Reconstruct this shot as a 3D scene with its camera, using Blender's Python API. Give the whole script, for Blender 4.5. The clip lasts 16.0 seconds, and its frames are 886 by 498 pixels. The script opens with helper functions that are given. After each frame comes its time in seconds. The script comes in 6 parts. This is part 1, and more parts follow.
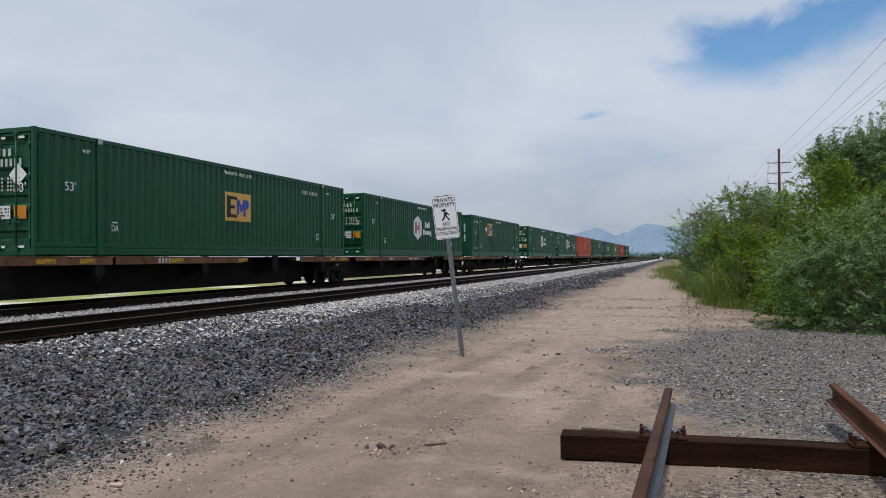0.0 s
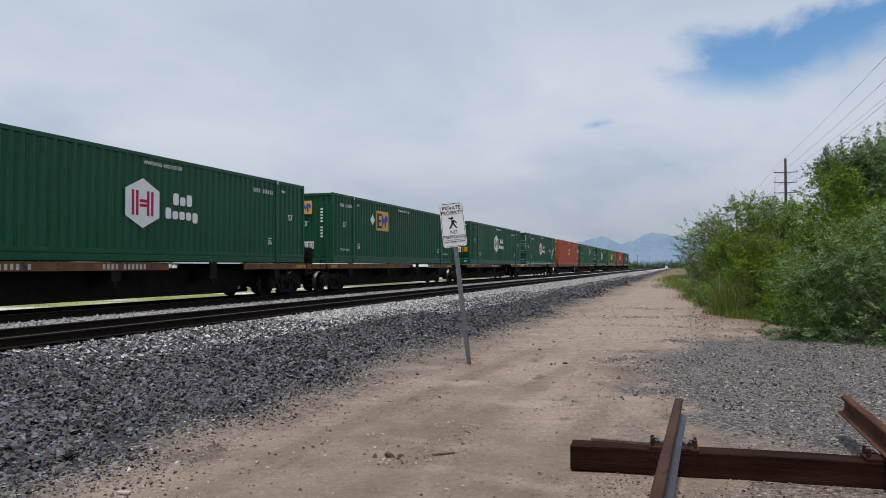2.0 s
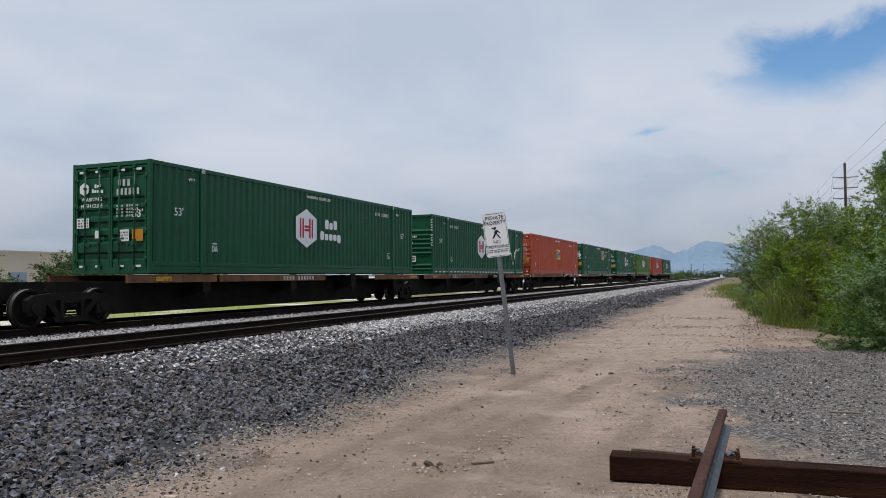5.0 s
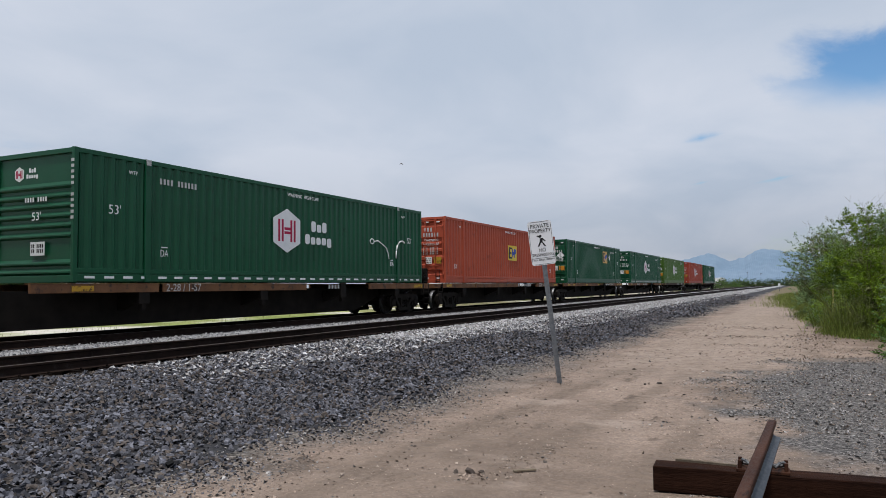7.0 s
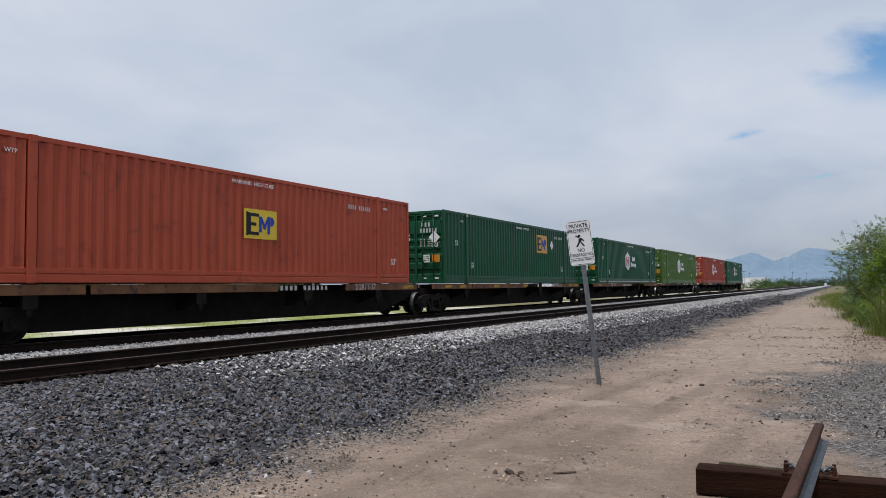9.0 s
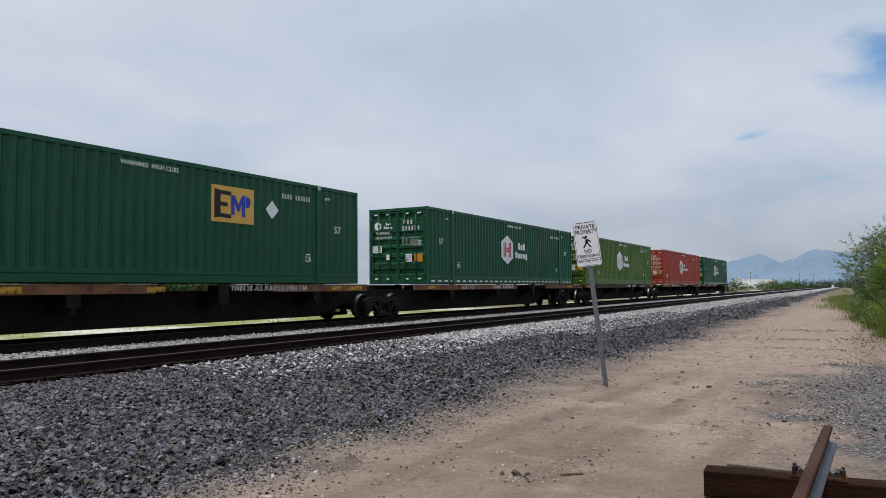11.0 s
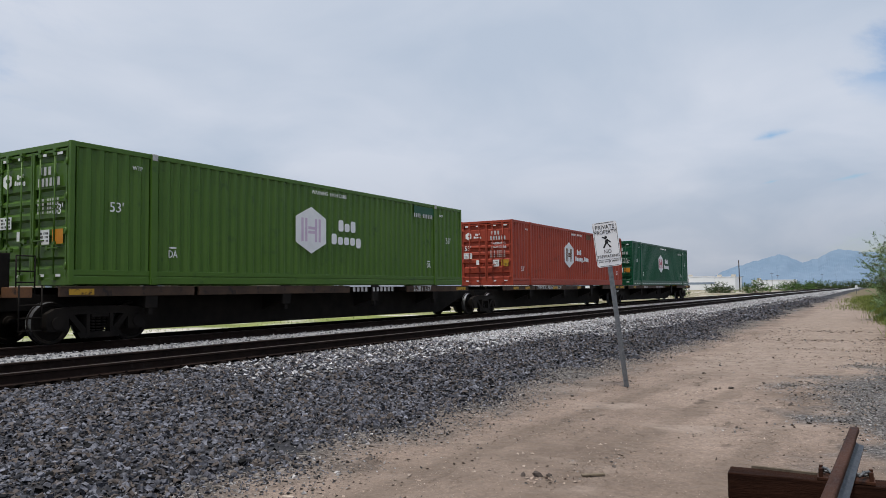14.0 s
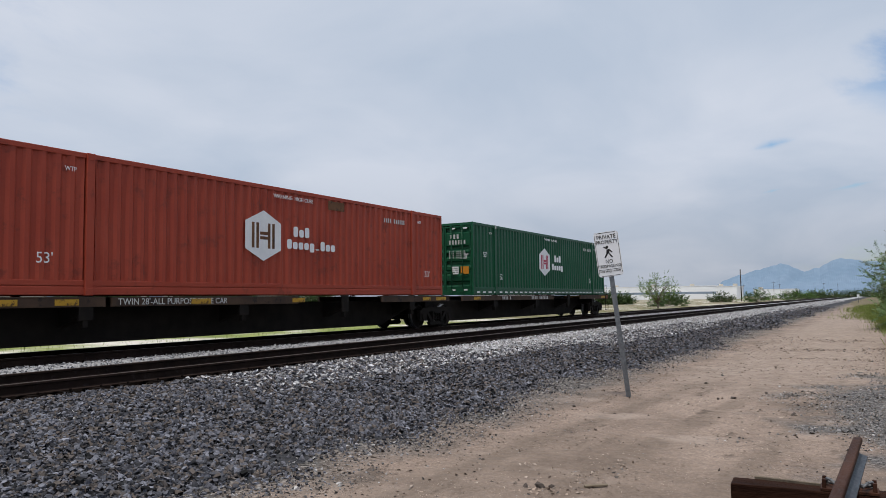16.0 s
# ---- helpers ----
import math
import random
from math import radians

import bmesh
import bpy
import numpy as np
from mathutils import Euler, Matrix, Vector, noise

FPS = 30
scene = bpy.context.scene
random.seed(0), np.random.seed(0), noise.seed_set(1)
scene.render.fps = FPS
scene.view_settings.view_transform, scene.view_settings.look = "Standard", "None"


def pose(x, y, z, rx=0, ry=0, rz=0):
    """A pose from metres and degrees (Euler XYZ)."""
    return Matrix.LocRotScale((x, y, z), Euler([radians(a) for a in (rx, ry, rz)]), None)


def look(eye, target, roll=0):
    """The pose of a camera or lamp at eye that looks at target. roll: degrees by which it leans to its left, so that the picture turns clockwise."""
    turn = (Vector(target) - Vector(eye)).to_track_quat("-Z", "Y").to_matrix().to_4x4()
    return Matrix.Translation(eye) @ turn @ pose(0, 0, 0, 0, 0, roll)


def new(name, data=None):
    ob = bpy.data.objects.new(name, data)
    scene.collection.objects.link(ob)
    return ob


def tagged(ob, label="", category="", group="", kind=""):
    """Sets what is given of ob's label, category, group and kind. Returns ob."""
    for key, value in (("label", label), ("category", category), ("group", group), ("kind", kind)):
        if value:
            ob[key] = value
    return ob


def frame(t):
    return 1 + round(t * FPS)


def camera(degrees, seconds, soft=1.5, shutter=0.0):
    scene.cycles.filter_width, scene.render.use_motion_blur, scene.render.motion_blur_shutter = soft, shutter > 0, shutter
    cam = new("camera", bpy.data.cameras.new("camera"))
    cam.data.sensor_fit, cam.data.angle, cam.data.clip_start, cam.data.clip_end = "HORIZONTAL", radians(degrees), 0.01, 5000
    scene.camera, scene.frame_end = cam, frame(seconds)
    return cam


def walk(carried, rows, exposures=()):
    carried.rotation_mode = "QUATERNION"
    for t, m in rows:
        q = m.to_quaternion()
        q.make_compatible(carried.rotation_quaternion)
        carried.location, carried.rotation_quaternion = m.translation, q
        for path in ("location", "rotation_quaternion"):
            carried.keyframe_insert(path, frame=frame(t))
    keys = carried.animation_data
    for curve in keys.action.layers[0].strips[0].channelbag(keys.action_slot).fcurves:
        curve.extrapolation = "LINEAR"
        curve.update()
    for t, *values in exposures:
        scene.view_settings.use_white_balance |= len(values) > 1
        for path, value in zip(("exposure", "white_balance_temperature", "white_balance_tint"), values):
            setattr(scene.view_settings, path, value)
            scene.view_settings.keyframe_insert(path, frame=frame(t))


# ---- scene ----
# camera: hand-held, turning slowly to the left beside the line
cam = camera(61.54, 16.0, soft=0.6)
PATH = [  # seconds, x, y, z, yaw, pitch, roll
    (0, -0.000, 0.000, 1.650, 17.578, 0.731, 0.526),
    (0.5, -0.037, 0.005, 1.655, 17.241, 0.864, 0.129),
    (1, -0.030, 0.012, 1.652, 17.179, 0.938, 0.126),
    (1.5, -0.038, 0.014, 1.655, 17.307, 1.099, 0.186),
    (2, -0.049, 0.013, 1.656, 17.943, 1.324, 0.170),
    (2.5, -0.035, 0.013, 1.654, 18.563, 1.426, 0.370),
    (3, -0.003, 0.018, 1.653, 19.339, 1.286, 0.665),
    (3.5, 0.029, 0.014, 1.651, 20.275, 1.418, 0.596),
    (4, 0.022, 0.002, 1.650, 21.008, 1.541, 0.648),
    (6.5, 0.162, -0.004, 1.639, 24.018, 3.108, 0.328),
    (7, 0.157, -0.007, 1.635, 25.596, 2.884, 0.556),
    (7.5, 0.153, -0.012, 1.640, 26.493, 2.835, 0.679),
    (8, 0.155, -0.013, 1.643, 26.984, 2.873, 0.720),
    (8.5, 0.157, -0.012, 1.640, 27.576, 2.928, 0.626),
    (9, 0.153, -0.018, 1.636, 28.486, 2.949, 0.648),
    (11.5, 0.137, -0.020, 1.637, 29.201, 3.046, 0.392),
    (12, 0.132, -0.015, 1.635, 29.729, 3.103, 0.307),
    (12.5, 0.124, -0.016, 1.635, 29.772, 3.090, 0.305),
    (13, 0.125, -0.016, 1.634, 29.876, 3.102, 0.449),
    (13.5, 0.116, -0.021, 1.629, 30.142, 3.156, 0.548),
    (14, 0.117, -0.018, 1.628, 30.305, 3.130, 0.625),
    (14.5, 0.125, -0.022, 1.641, 30.252, 3.255, 0.668),
    (15, 0.128, -0.024, 1.635, 30.226, 3.630, 0.711),
    (15.5, 0.118, -0.029, 1.639, 30.197, 3.723, 0.572),
    (16, 0.118, -0.029, 1.635, 30.404, 3.874, 0.712),
]
walk(cam, [(t, pose(x, y, z, 90 + p, r, w)) for t, x, y, z, w, p, r in PATH])

# world: thin bright cloud with blue openings, and a veiled sun
SUN = Vector((0.045, -0.25, 0.967)).normalized()
world = bpy.data.worlds.new("world")
scene.world = world
world.use_nodes = True
wn, wl = world.node_tree.nodes, world.node_tree.links
wn.clear()


def wnode(kind, **values):
    n = wn.new(kind)
    for key, value in values.items():
        n.inputs[key].default_value = value
    return n


def wmath(op, a, b=None, c=None):
    n = wn.new("ShaderNodeMath")
    n.operation = op
    for i, v in enumerate((a, b, c)):
        if v is None:
            continue
        if isinstance(v, (int, float)):
            n.inputs[i].default_value = v
        else:
            wl.new(v, n.inputs[i])
    return n.outputs[0]


sky = wn.new("ShaderNodeTexSky")
sky.sky_type = "NISHITA"
sky.sun_disc = False
sky.sun_elevation = math.asin(SUN.z)
sky.sun_rotation = math.atan2(SUN.x, SUN.y)
sky.dust_density = 1.2
coord = wn.new("ShaderNodeTexCoord")
sep = wn.new("ShaderNodeSeparateXYZ")
wl.new(coord.outputs["Generated"], sep.inputs[0])
up = wmath("ADD", wmath("MAXIMUM", sep.outputs["Z"], 0.0), 0.20)
flat = wn.new("ShaderNodeCombineXYZ")
wl.new(wmath("DIVIDE", sep.outputs["X"], up), flat.inputs[0])
wl.new(wmath("DIVIDE", sep.outputs["Y"], up), flat.inputs[1])


def wnoise(scale, detail, rough, stretch=(1, 1, 1), offset=(0, 0, 0)):
    m = wn.new("ShaderNodeMapping")
    m.inputs["Scale"].default_value = stretch
    m.inputs["Location"].default_value = offset
    wl.new(flat.outputs[0], m.inputs[0])
    n = wnode("ShaderNodeTexNoise", Scale=scale, Detail=detail, Roughness=rough, Distortion=0.35)
    wl.new(m.outputs[0], n.inputs["Vector"])
    return n.outputs[0]


broad = wnoise(0.7, 5, 0.5, (1, 0.8, 1), (3.1, 1.7, 0))
wisp = wnoise(1.5, 5, 0.5, (1, 0.75, 1), (7.3, 0.4, 0))
# the large blue opening, high and to the right of the line
az = wmath("ARCTAN2", sep.outputs["X"], sep.outputs["Y"])
el = wmath("ARCSINE", sep.outputs["Z"])
fray = wnoise(3.2, 8, 0.62, (1, 0.7, 1), (1.3, 5.1, 0))
tilt = wmath("SUBTRACT", wmath("ADD", el, wmath("MULTIPLY", wmath("SUBTRACT", fray, 0.5), 0.11)), wmath("ADD", wmath("MULTIPLY", az, 0.21), 0.240))
near = wmath("SUBTRACT", 1.0, wmath("MINIMUM", wmath("ABSOLUTE", wmath("DIVIDE", tilt, 0.064)), 1.0))
side = wmath("MULTIPLY", wmath("MINIMUM", wmath("MAXIMUM", wmath("MULTIPLY", wmath("ADD", az, 0.06), 5.5), 0.0), 1.0), near)
for az0, el0, wide, thin in ((-0.108, 0.184, 0.055, 0.014), (-0.02, 0.128, 0.05, 0.007), (-0.11, 0.128, 0.03, 0.006)):
    across = wmath("SUBTRACT", 1.0, wmath("MINIMUM", wmath("ABSOLUTE", wmath("DIVIDE", wmath("SUBTRACT", az, az0), wide)), 1.0))
    lift = wmath("SUBTRACT", wmath("SUBTRACT", el, el0), wmath("MULTIPLY", wmath("SUBTRACT", az, az0), 0.16))
    along = wmath("SUBTRACT", 1.0, wmath("MINIMUM", wmath("ABSOLUTE", wmath("DIVIDE", lift, thin)), 1.0))
    side = wmath("MAXIMUM", side, wmath("MULTIPLY", wmath("MULTIPLY", across, along), 0.8))
cover = wmath("SUBTRACT", wmath("ADD", wmath("MULTIPLY", broad, 1.25), wmath("MULTIPLY", fray, 0.55)), wmath("MULTIPLY", side, 0.54))
ramp = wn.new("ShaderNodeMapRange")
ramp.interpolation_type = "SMOOTHSTEP"
ramp.inputs["From Min"].default_value, ramp.inputs["From Max"].default_value = 0.42, 0.78
wl.new(cover, ramp.inputs["Value"])
shade = wn.new("ShaderNodeValToRGB")
shade.color_ramp.elements[0].position, shade.color_ramp.elements[0].color = 0.34, (3.42, 3.97, 4.84, 1)
shade.color_ramp.elements[1].position, shade.color_ramp.elements[1].color = 0.66, (4.42, 4.78, 5.50, 1)
wl.new(wisp, shade.inputs[0])
mix = wn.new("ShaderNodeMix")
mix.data_type = "RGBA"
wl.new(ramp.outputs[0], mix.inputs["Factor"])
blue = wnode("ShaderNodeHueSaturation", Saturation=1.30, Value=0.98)
wl.new(sky.outputs[0], blue.inputs["Color"])
wl.new(blue.outputs[0], mix.inputs[6])
wl.new(shade.outputs[0], mix.inputs[7])
# thicker haze low over the horizon
haze = wn.new("ShaderNodeMapRange")
haze.interpolation_type = "SMOOTHSTEP"
for key, value in (("From Min", -0.02), ("From Max", 0.20), ("To Min", 0.72), ("To Max", 1.0)):
    haze.inputs[key].default_value = value
wl.new(sep.outputs["Z"], haze.inputs["Value"])
veil = wnode("ShaderNodeHueSaturation")
wl.new(haze.outputs[0], veil.inputs["Value"])
wl.new(mix.outputs[2], veil.inputs["Color"])
bg = wnode("ShaderNodeBackground", Strength=0.14)
wl.new(veil.outputs[0], bg.inputs[0])
out = wn.new("ShaderNodeOutputWorld")
wl.new(bg.outputs[0], out.inputs[0])

lamp = bpy.data.lights.new("sun", "SUN")
lamp.energy, lamp.angle, lamp.color = 3.0, radians(9), (1.0, 0.95, 0.87)
new("sun", lamp).matrix_world = look((0, 0, 60), Vector((0, 0, 60)) - SUN)
scene.view_settings.exposure = 0.0


# materials
def material(name, a, b, scale=3.0, rough=0.8, metal=0.0, bump=0.15, fine=40.0, fleck=None, amount=0.0, vary=0.0, island=0.0, stretch=(1, 1, 1), clear=0.0, shine=0.25, tint=None):
    """Two base colours mixed by broad and fine grain; fleck: a third colour in spots; vary, island: spread of brightness from piece to piece."""
    m = bpy.data.materials.new(name)
    m.use_nodes = True
    nt = m.node_tree
    bs = nt.nodes["Principled BSDF"]
    co = nt.nodes.new("ShaderNodeTexCoord")
    mp = nt.nodes.new("ShaderNodeMapping")
    mp.inputs["Scale"].default_value = stretch
    nt.links.new(co.outputs["Object"], mp.inputs[0])

    def grain(s, detail=4.0, r=0.6):
        n = nt.nodes.new("ShaderNodeTexNoise")
        n.inputs["Scale"].default_value, n.inputs["Detail"].default_value, n.inputs["Roughness"].default_value = s, detail, r
        nt.links.new(mp.outputs[0], n.inputs["Vector"])
        return n.outputs[0]

    def blend(f, x, y):
        n = nt.nodes.new("ShaderNodeMix")
        n.data_type = "RGBA"
        for i, v in ((0, f), (6, x), (7, y)):
            if hasattr(v, "is_linked"):
                nt.links.new(v, n.inputs[i])
            else:
                n.inputs[i].default_value = (*v, 1) if i else v
        return n.outputs[2]

    def span(v, lo, hi, to_lo=0.0, to_hi=1.0):
        n = nt.nodes.new("ShaderNodeMapRange")
        for key, x in (("From Min", lo), ("From Max", hi), ("To Min", to_lo), ("To Max", to_hi)):
            n.inputs[key].default_value = x
        nt.links.new(v, n.inputs["Value"])
        return n.outputs[0]

    g1, g2 = grain(scale), grain(fine)
    both = nt.nodes.new("ShaderNodeMath")
    both.operation = "MULTIPLY_ADD"
    both.inputs[1].default_value = 0.45
    nt.links.new(g2, both.inputs[0])
    nt.links.new(g1, both.inputs[2])
    colour = blend(span(both.outputs[0], 0.52, 0.92), a, b)
    if fleck:
        colour = blend(span(grain(scale * 2.7, 7.0, 0.7), 0.62 - amount, 0.70 - amount), colour, fleck)
    if vary or island:
        if island:
            src = nt.nodes.new("ShaderNodeNewGeometry").outputs["Random Per Island"]
        else:
            src = nt.nodes.new("ShaderNodeObjectInfo").outputs["Random"]
        w = vary or island
        hsv = nt.nodes.new("ShaderNodeHueSaturation")
        nt.links.new(span(src, 0, 1, 1 - w, 1 + w), hsv.inputs["Value"])
        nt.links.new(colour, hsv.inputs["Color"])
        colour = hsv.outputs[0]
    if tint:      # some of the pieces are of another stone
        odd = nt.nodes.new("ShaderNodeMath")
        odd.operation = "PINGPONG"
        odd.inputs[1].default_value = 0.083
        nt.links.new(src, odd.inputs[0])
        colour = blend(span(odd.outputs[0], 0.052, 0.074), colour, tint)
    nt.links.new(colour, bs.inputs["Base Color"])
    nt.links.new(span(g2, 0.3, 0.7, max(rough - 0.1, 0.05), min(rough + 0.1, 1)), bs.inputs["Roughness"])
    bs.inputs["Metallic"].default_value = metal
    bs.inputs["Specular IOR Level"].default_value = shine
    bs.inputs["Coat Weight"].default_value = clear
    if bump:
        bp = nt.nodes.new("ShaderNodeBump")
        bp.inputs["Strength"].default_value, bp.inputs["Distance"].default_value = bump, 0.02
        nt.links.new(both.outputs[0], bp.inputs["Height"])
        nt.links.new(bp.outputs[0], bs.inputs["Normal"])
    return m


def leafage(name, a, b, spread=0.45):
    m = material(name, a, b, 1.2, 0.55, bump=0, island=spread, shine=0.2)
    nt = m.node_tree
    bs, o = nt.nodes["Principled BSDF"], nt.nodes["Material Output"]
    tr = nt.nodes.new("ShaderNodeBsdfTranslucent")
    mx = nt.nodes.new("ShaderNodeMixShader")
    mx.inputs[0].default_value = 0.32
    nt.links.new(bs.inputs["Base Color"].links[0].from_socket, tr.inputs[0])
    nt.links.new(bs.outputs[0], mx.inputs[1])
    nt.links.new(tr.outputs[0], mx.inputs[2])
    nt.links.new(mx.outputs[0], o.inputs[0])
    return m


GREEN = material("green_paint", (0.0050, 0.064, 0.0285), (0.0072, 0.080, 0.0365), 0.8, 0.40, fine=22, bump=0.05, fleck=(0.005, 0.048, 0.022), amount=0.02, shine=0.28)
LIME = material("light_green_paint", (0.053, 0.120, 0.014), (0.069, 0.141, 0.019), 0.8, 0.42, fine=22, bump=0.05, fleck=(0.040, 0.092, 0.016), amount=0.03, shine=0.3)
RED = material("red_paint", (0.30, 0.044, 0.024), (0.36, 0.062, 0.034), 0.7, 0.5, fine=20, bump=0.06, fleck=(0.23, 0.042, 0.025), amount=0.06, shine=0.25)
ORANGE_RED = material("orange_red_paint", (0.38, 0.066, 0.032), (0.45, 0.088, 0.045), 0.7, 0.5, fine=20, bump=0.06, fleck=(0.29, 0.058, 0.032), amount=0.05, shine=0.25)
WHITE = material("white_paint", (0.72, 0.73, 0.74), (0.82, 0.82, 0.82), 3, 0.5, bump=0.03)
TAN = material("tan_paint", (0.62, 0.36, 0.07), (0.70, 0.42, 0.10), 2, 0.5, bump=0.03)
YELLOW = material("yellow_paint", (0.48, 0.28, 0.03), (0.36, 0.20, 0.02), 3, 0.55, bump=0.05, fleck=(0.10, 0.055, 0.02), amount=0.09)
LEMON = material("bright_yellow_paint", (0.80, 0.58, 0.06), (0.74, 0.52, 0.05), 2, 0.5, bump=0.02)
ORANGE = material("orange_sticker", (0.5760, 0.2376, 0.0216), (0.5328, 0.2016, 0.0216), 3, 0.5, bump=0.02)
BLACK = material("black_paint", (0.012, 0.012, 0.014), (0.02, 0.02, 0.022), 6, 0.5, bump=0.03)
BLUE = material("blue_paint", (0.02, 0.05, 0.36), (0.03, 0.07, 0.42), 3, 0.5, bump=0.02)
CRIMSON = material("crimson_paint", (0.38, 0.010, 0.05), (0.44, 0.015, 0.07), 3, 0.5, bump=0.02)
LILAC = material("pale_violet_paint", (0.55, 0.42, 0.55), (0.62, 0.50, 0.62), 3, 0.5, bump=0.02)
CODE = material("thin_white_lettering", (0.40, 0.41, 0.40), (0.58, 0.58, 0.57), 6, 0.6, bump=0.03)
STENCIL = material("faded_stencil_paint", (0.34, 0.33, 0.32), (0.52, 0.51, 0.50), 6, 0.7, bump=0.05)
STEEL = material("dull_steel", (0.30, 0.31, 0.32), (0.42, 0.43, 0.44), 9, 0.42, 0.85, 0.06, fleck=(0.22, 0.17, 0.13), amount=-0.04)
CASTING = material("bare_casting", (0.34, 0.34, 0.33), (0.52, 0.52, 0.50), 9, 0.6, 0.2, 0.1, fleck=(0.20, 0.15, 0.11), amount=0.0)
SILL = material("rusty_sill_paint", (0.10, 0.046, 0.024), (0.20, 0.096, 0.044), 1.3, 0.75, bump=0.12, fleck=(0.045, 0.030, 0.026), amount=0.07)
SILL_DARK = material("dark_sill_paint", (0.036, 0.023, 0.017), (0.075, 0.044, 0.028), 1.3, 0.75, bump=0.12, fleck=(0.022, 0.017, 0.015), amount=0.07)
SOOT = material("black_underframe", (0.0075, 0.0065, 0.006), (0.017, 0.014, 0.012), 2.2, 0.8, bump=0.15, fleck=(0.035, 0.022, 0.015), amount=-0.06, shine=0.10)
TREAD = material("polished_tread", (0.18, 0.185, 0.20), (0.28, 0.285, 0.30), 8, 0.42, 0.85, 0.03)
RAILHEAD = material("dull_rail_head", (0.050, 0.040, 0.036), (0.085, 0.072, 0.066), 6, 0.55, 0.2, 0.08, shine=0.15, stretch=(1, 0.1, 1))
RAILRUST = material("rusty_rail_side", (0.013, 0.0085, 0.0072), (0.026, 0.016, 0.0125), 3, 0.85, 0.1, 0.2, fleck=(0.03, 0.022, 0.02), amount=0.05, shine=0.1)
OLDRUST = material("old_rail_rust", (0.0306, 0.0127, 0.0081), (0.0697, 0.0306, 0.0187), 5, 0.62, 0.0, 0.22, 60, fleck=(0.020, 0.011, 0.009), amount=0.05, stretch=(1, 0.25, 1), shine=0.10)
TIEWOOD = material("creosoted_tie", (0.0075, 0.0055, 0.0048), (0.017, 0.0125, 0.0105), 3, 0.85, bump=0.3, fine=60, vary=0.35, stretch=(0.25, 1.5, 1.5), shine=0.03)
OLDTIE = material("old_tie_wood", (0.0101, 0.0042, 0.0027), (0.0389, 0.0169, 0.0104), 4, 0.8, bump=0.7, fine=70, fleck=(0.085, 0.055, 0.040), amount=-0.03, stretch=(0.22, 2.2, 2.2), shine=0.06)
STONE_PALE = material("pale_ballast_stone", (0.3096, 0.3079, 0.3199), (0.4988, 0.4954, 0.5091), 9, 0.85, bump=0.25, island=0.55, tint=(0.25, 0.225, 0.21))
STONE_DARK = material("dark_ballast_stone", (0.0286, 0.0294, 0.0378), (0.1386, 0.1411, 0.1646), 9, 0.85, bump=0.25, island=0.97, tint=(0.105, 0.086, 0.076))
STONE_STRIP = material("dusty_pale_stone", (0.20, 0.198, 0.208), (0.36, 0.356, 0.370), 9, 0.85, bump=0.25, island=0.5)
STONE_PIECE = material("loose_ballast_stone", (0.0578, 0.0578, 0.0697), (0.1275, 0.1249, 0.1428), 9, 0.85, bump=0.25, vary=0.5)
GRAVEL = material("small_gravel", (0.085, 0.082, 0.083), (0.285, 0.273, 0.270), 20, 0.9, bump=0.1, island=0.9, tint=(0.17, 0.135, 0.112))
PEBBLE = material("sandy_pebbles", (0.24, 0.192, 0.160), (0.40, 0.330, 0.280), 9, 0.9, bump=0.2, island=0.45)
LUMP = material("sandy_clod", (0.170, 0.130, 0.106), (0.330, 0.258, 0.212), 9, 0.95, bump=0.3, island=0.5)
CLOD = material("dark_clod", (0.05, 0.04, 0.035), (0.10, 0.08, 0.07), 12, 0.9, bump=0.3)
BARK = material("grey_bark", (0.09, 0.07, 0.05), (0.17, 0.135, 0.10), 6, 0.9, bump=0.4, stretch=(2, 2, 0.4))
TWIG = material("dry_twig", (0.14, 0.11, 0.08), (0.22, 0.18, 0.13), 6, 0.9, bump=0.2)
LEAF_DARK = leafage("dark_leaf", (0.054, 0.120, 0.023), (0.118, 0.212, 0.044))
LEAF_MID = leafage("green_leaf", (0.089, 0.161, 0.023), (0.165, 0.243, 0.042))
LEAF_BRIGHT = leafage("bright_leaf", (0.1100, 0.1892, 0.0088), (0.1672, 0.2508, 0.0176))
LEAF_GREY = leafage("grey_green_leaf", (0.120, 0.207, 0.083), (0.217, 0.307, 0.138))
LEAF_OLIVE = leafage("dark_olive_leaf", (0.034, 0.062, 0.018), (0.066, 0.104, 0.032))
LEAF_DUSTY = leafage("dusty_olive_leaf", (0.1012, 0.1267, 0.0405), (0.1672, 0.1822, 0.0730))
GRASS = leafage("grass_blade", (0.12, 0.17, 0.030), (0.23, 0.26, 0.075), 0.55)
GALV = material("galvanised_steel", (0.15, 0.165, 0.18), (0.27, 0.285, 0.30), 14, 0.4, 0.9, 0.05)
ORANGE_RUST = material("orange_rail_rust", (0.052, 0.021, 0.012), (0.120, 0.050, 0.026), 5, 0.7, 0.0, 0.2, 60, fleck=(0.045, 0.022, 0.014), amount=0.04, stretch=(1, 0.25, 1), shine=0.08)
FLANGE = material("blue_grey_flange_steel", (0.030, 0.034, 0.042), (0.062, 0.068, 0.082), 8, 0.45, 0.4, 0.1, fleck=(0.05, 0.025, 0.016), amount=0.02, stretch=(1, 0.3, 1))
CLIP = material("dull_clip_steel", (0.10, 0.105, 0.115), (0.20, 0.205, 0.215), 14, 0.6, 0.6, 0.1, fleck=(0.07, 0.035, 0.02), amount=0.0)
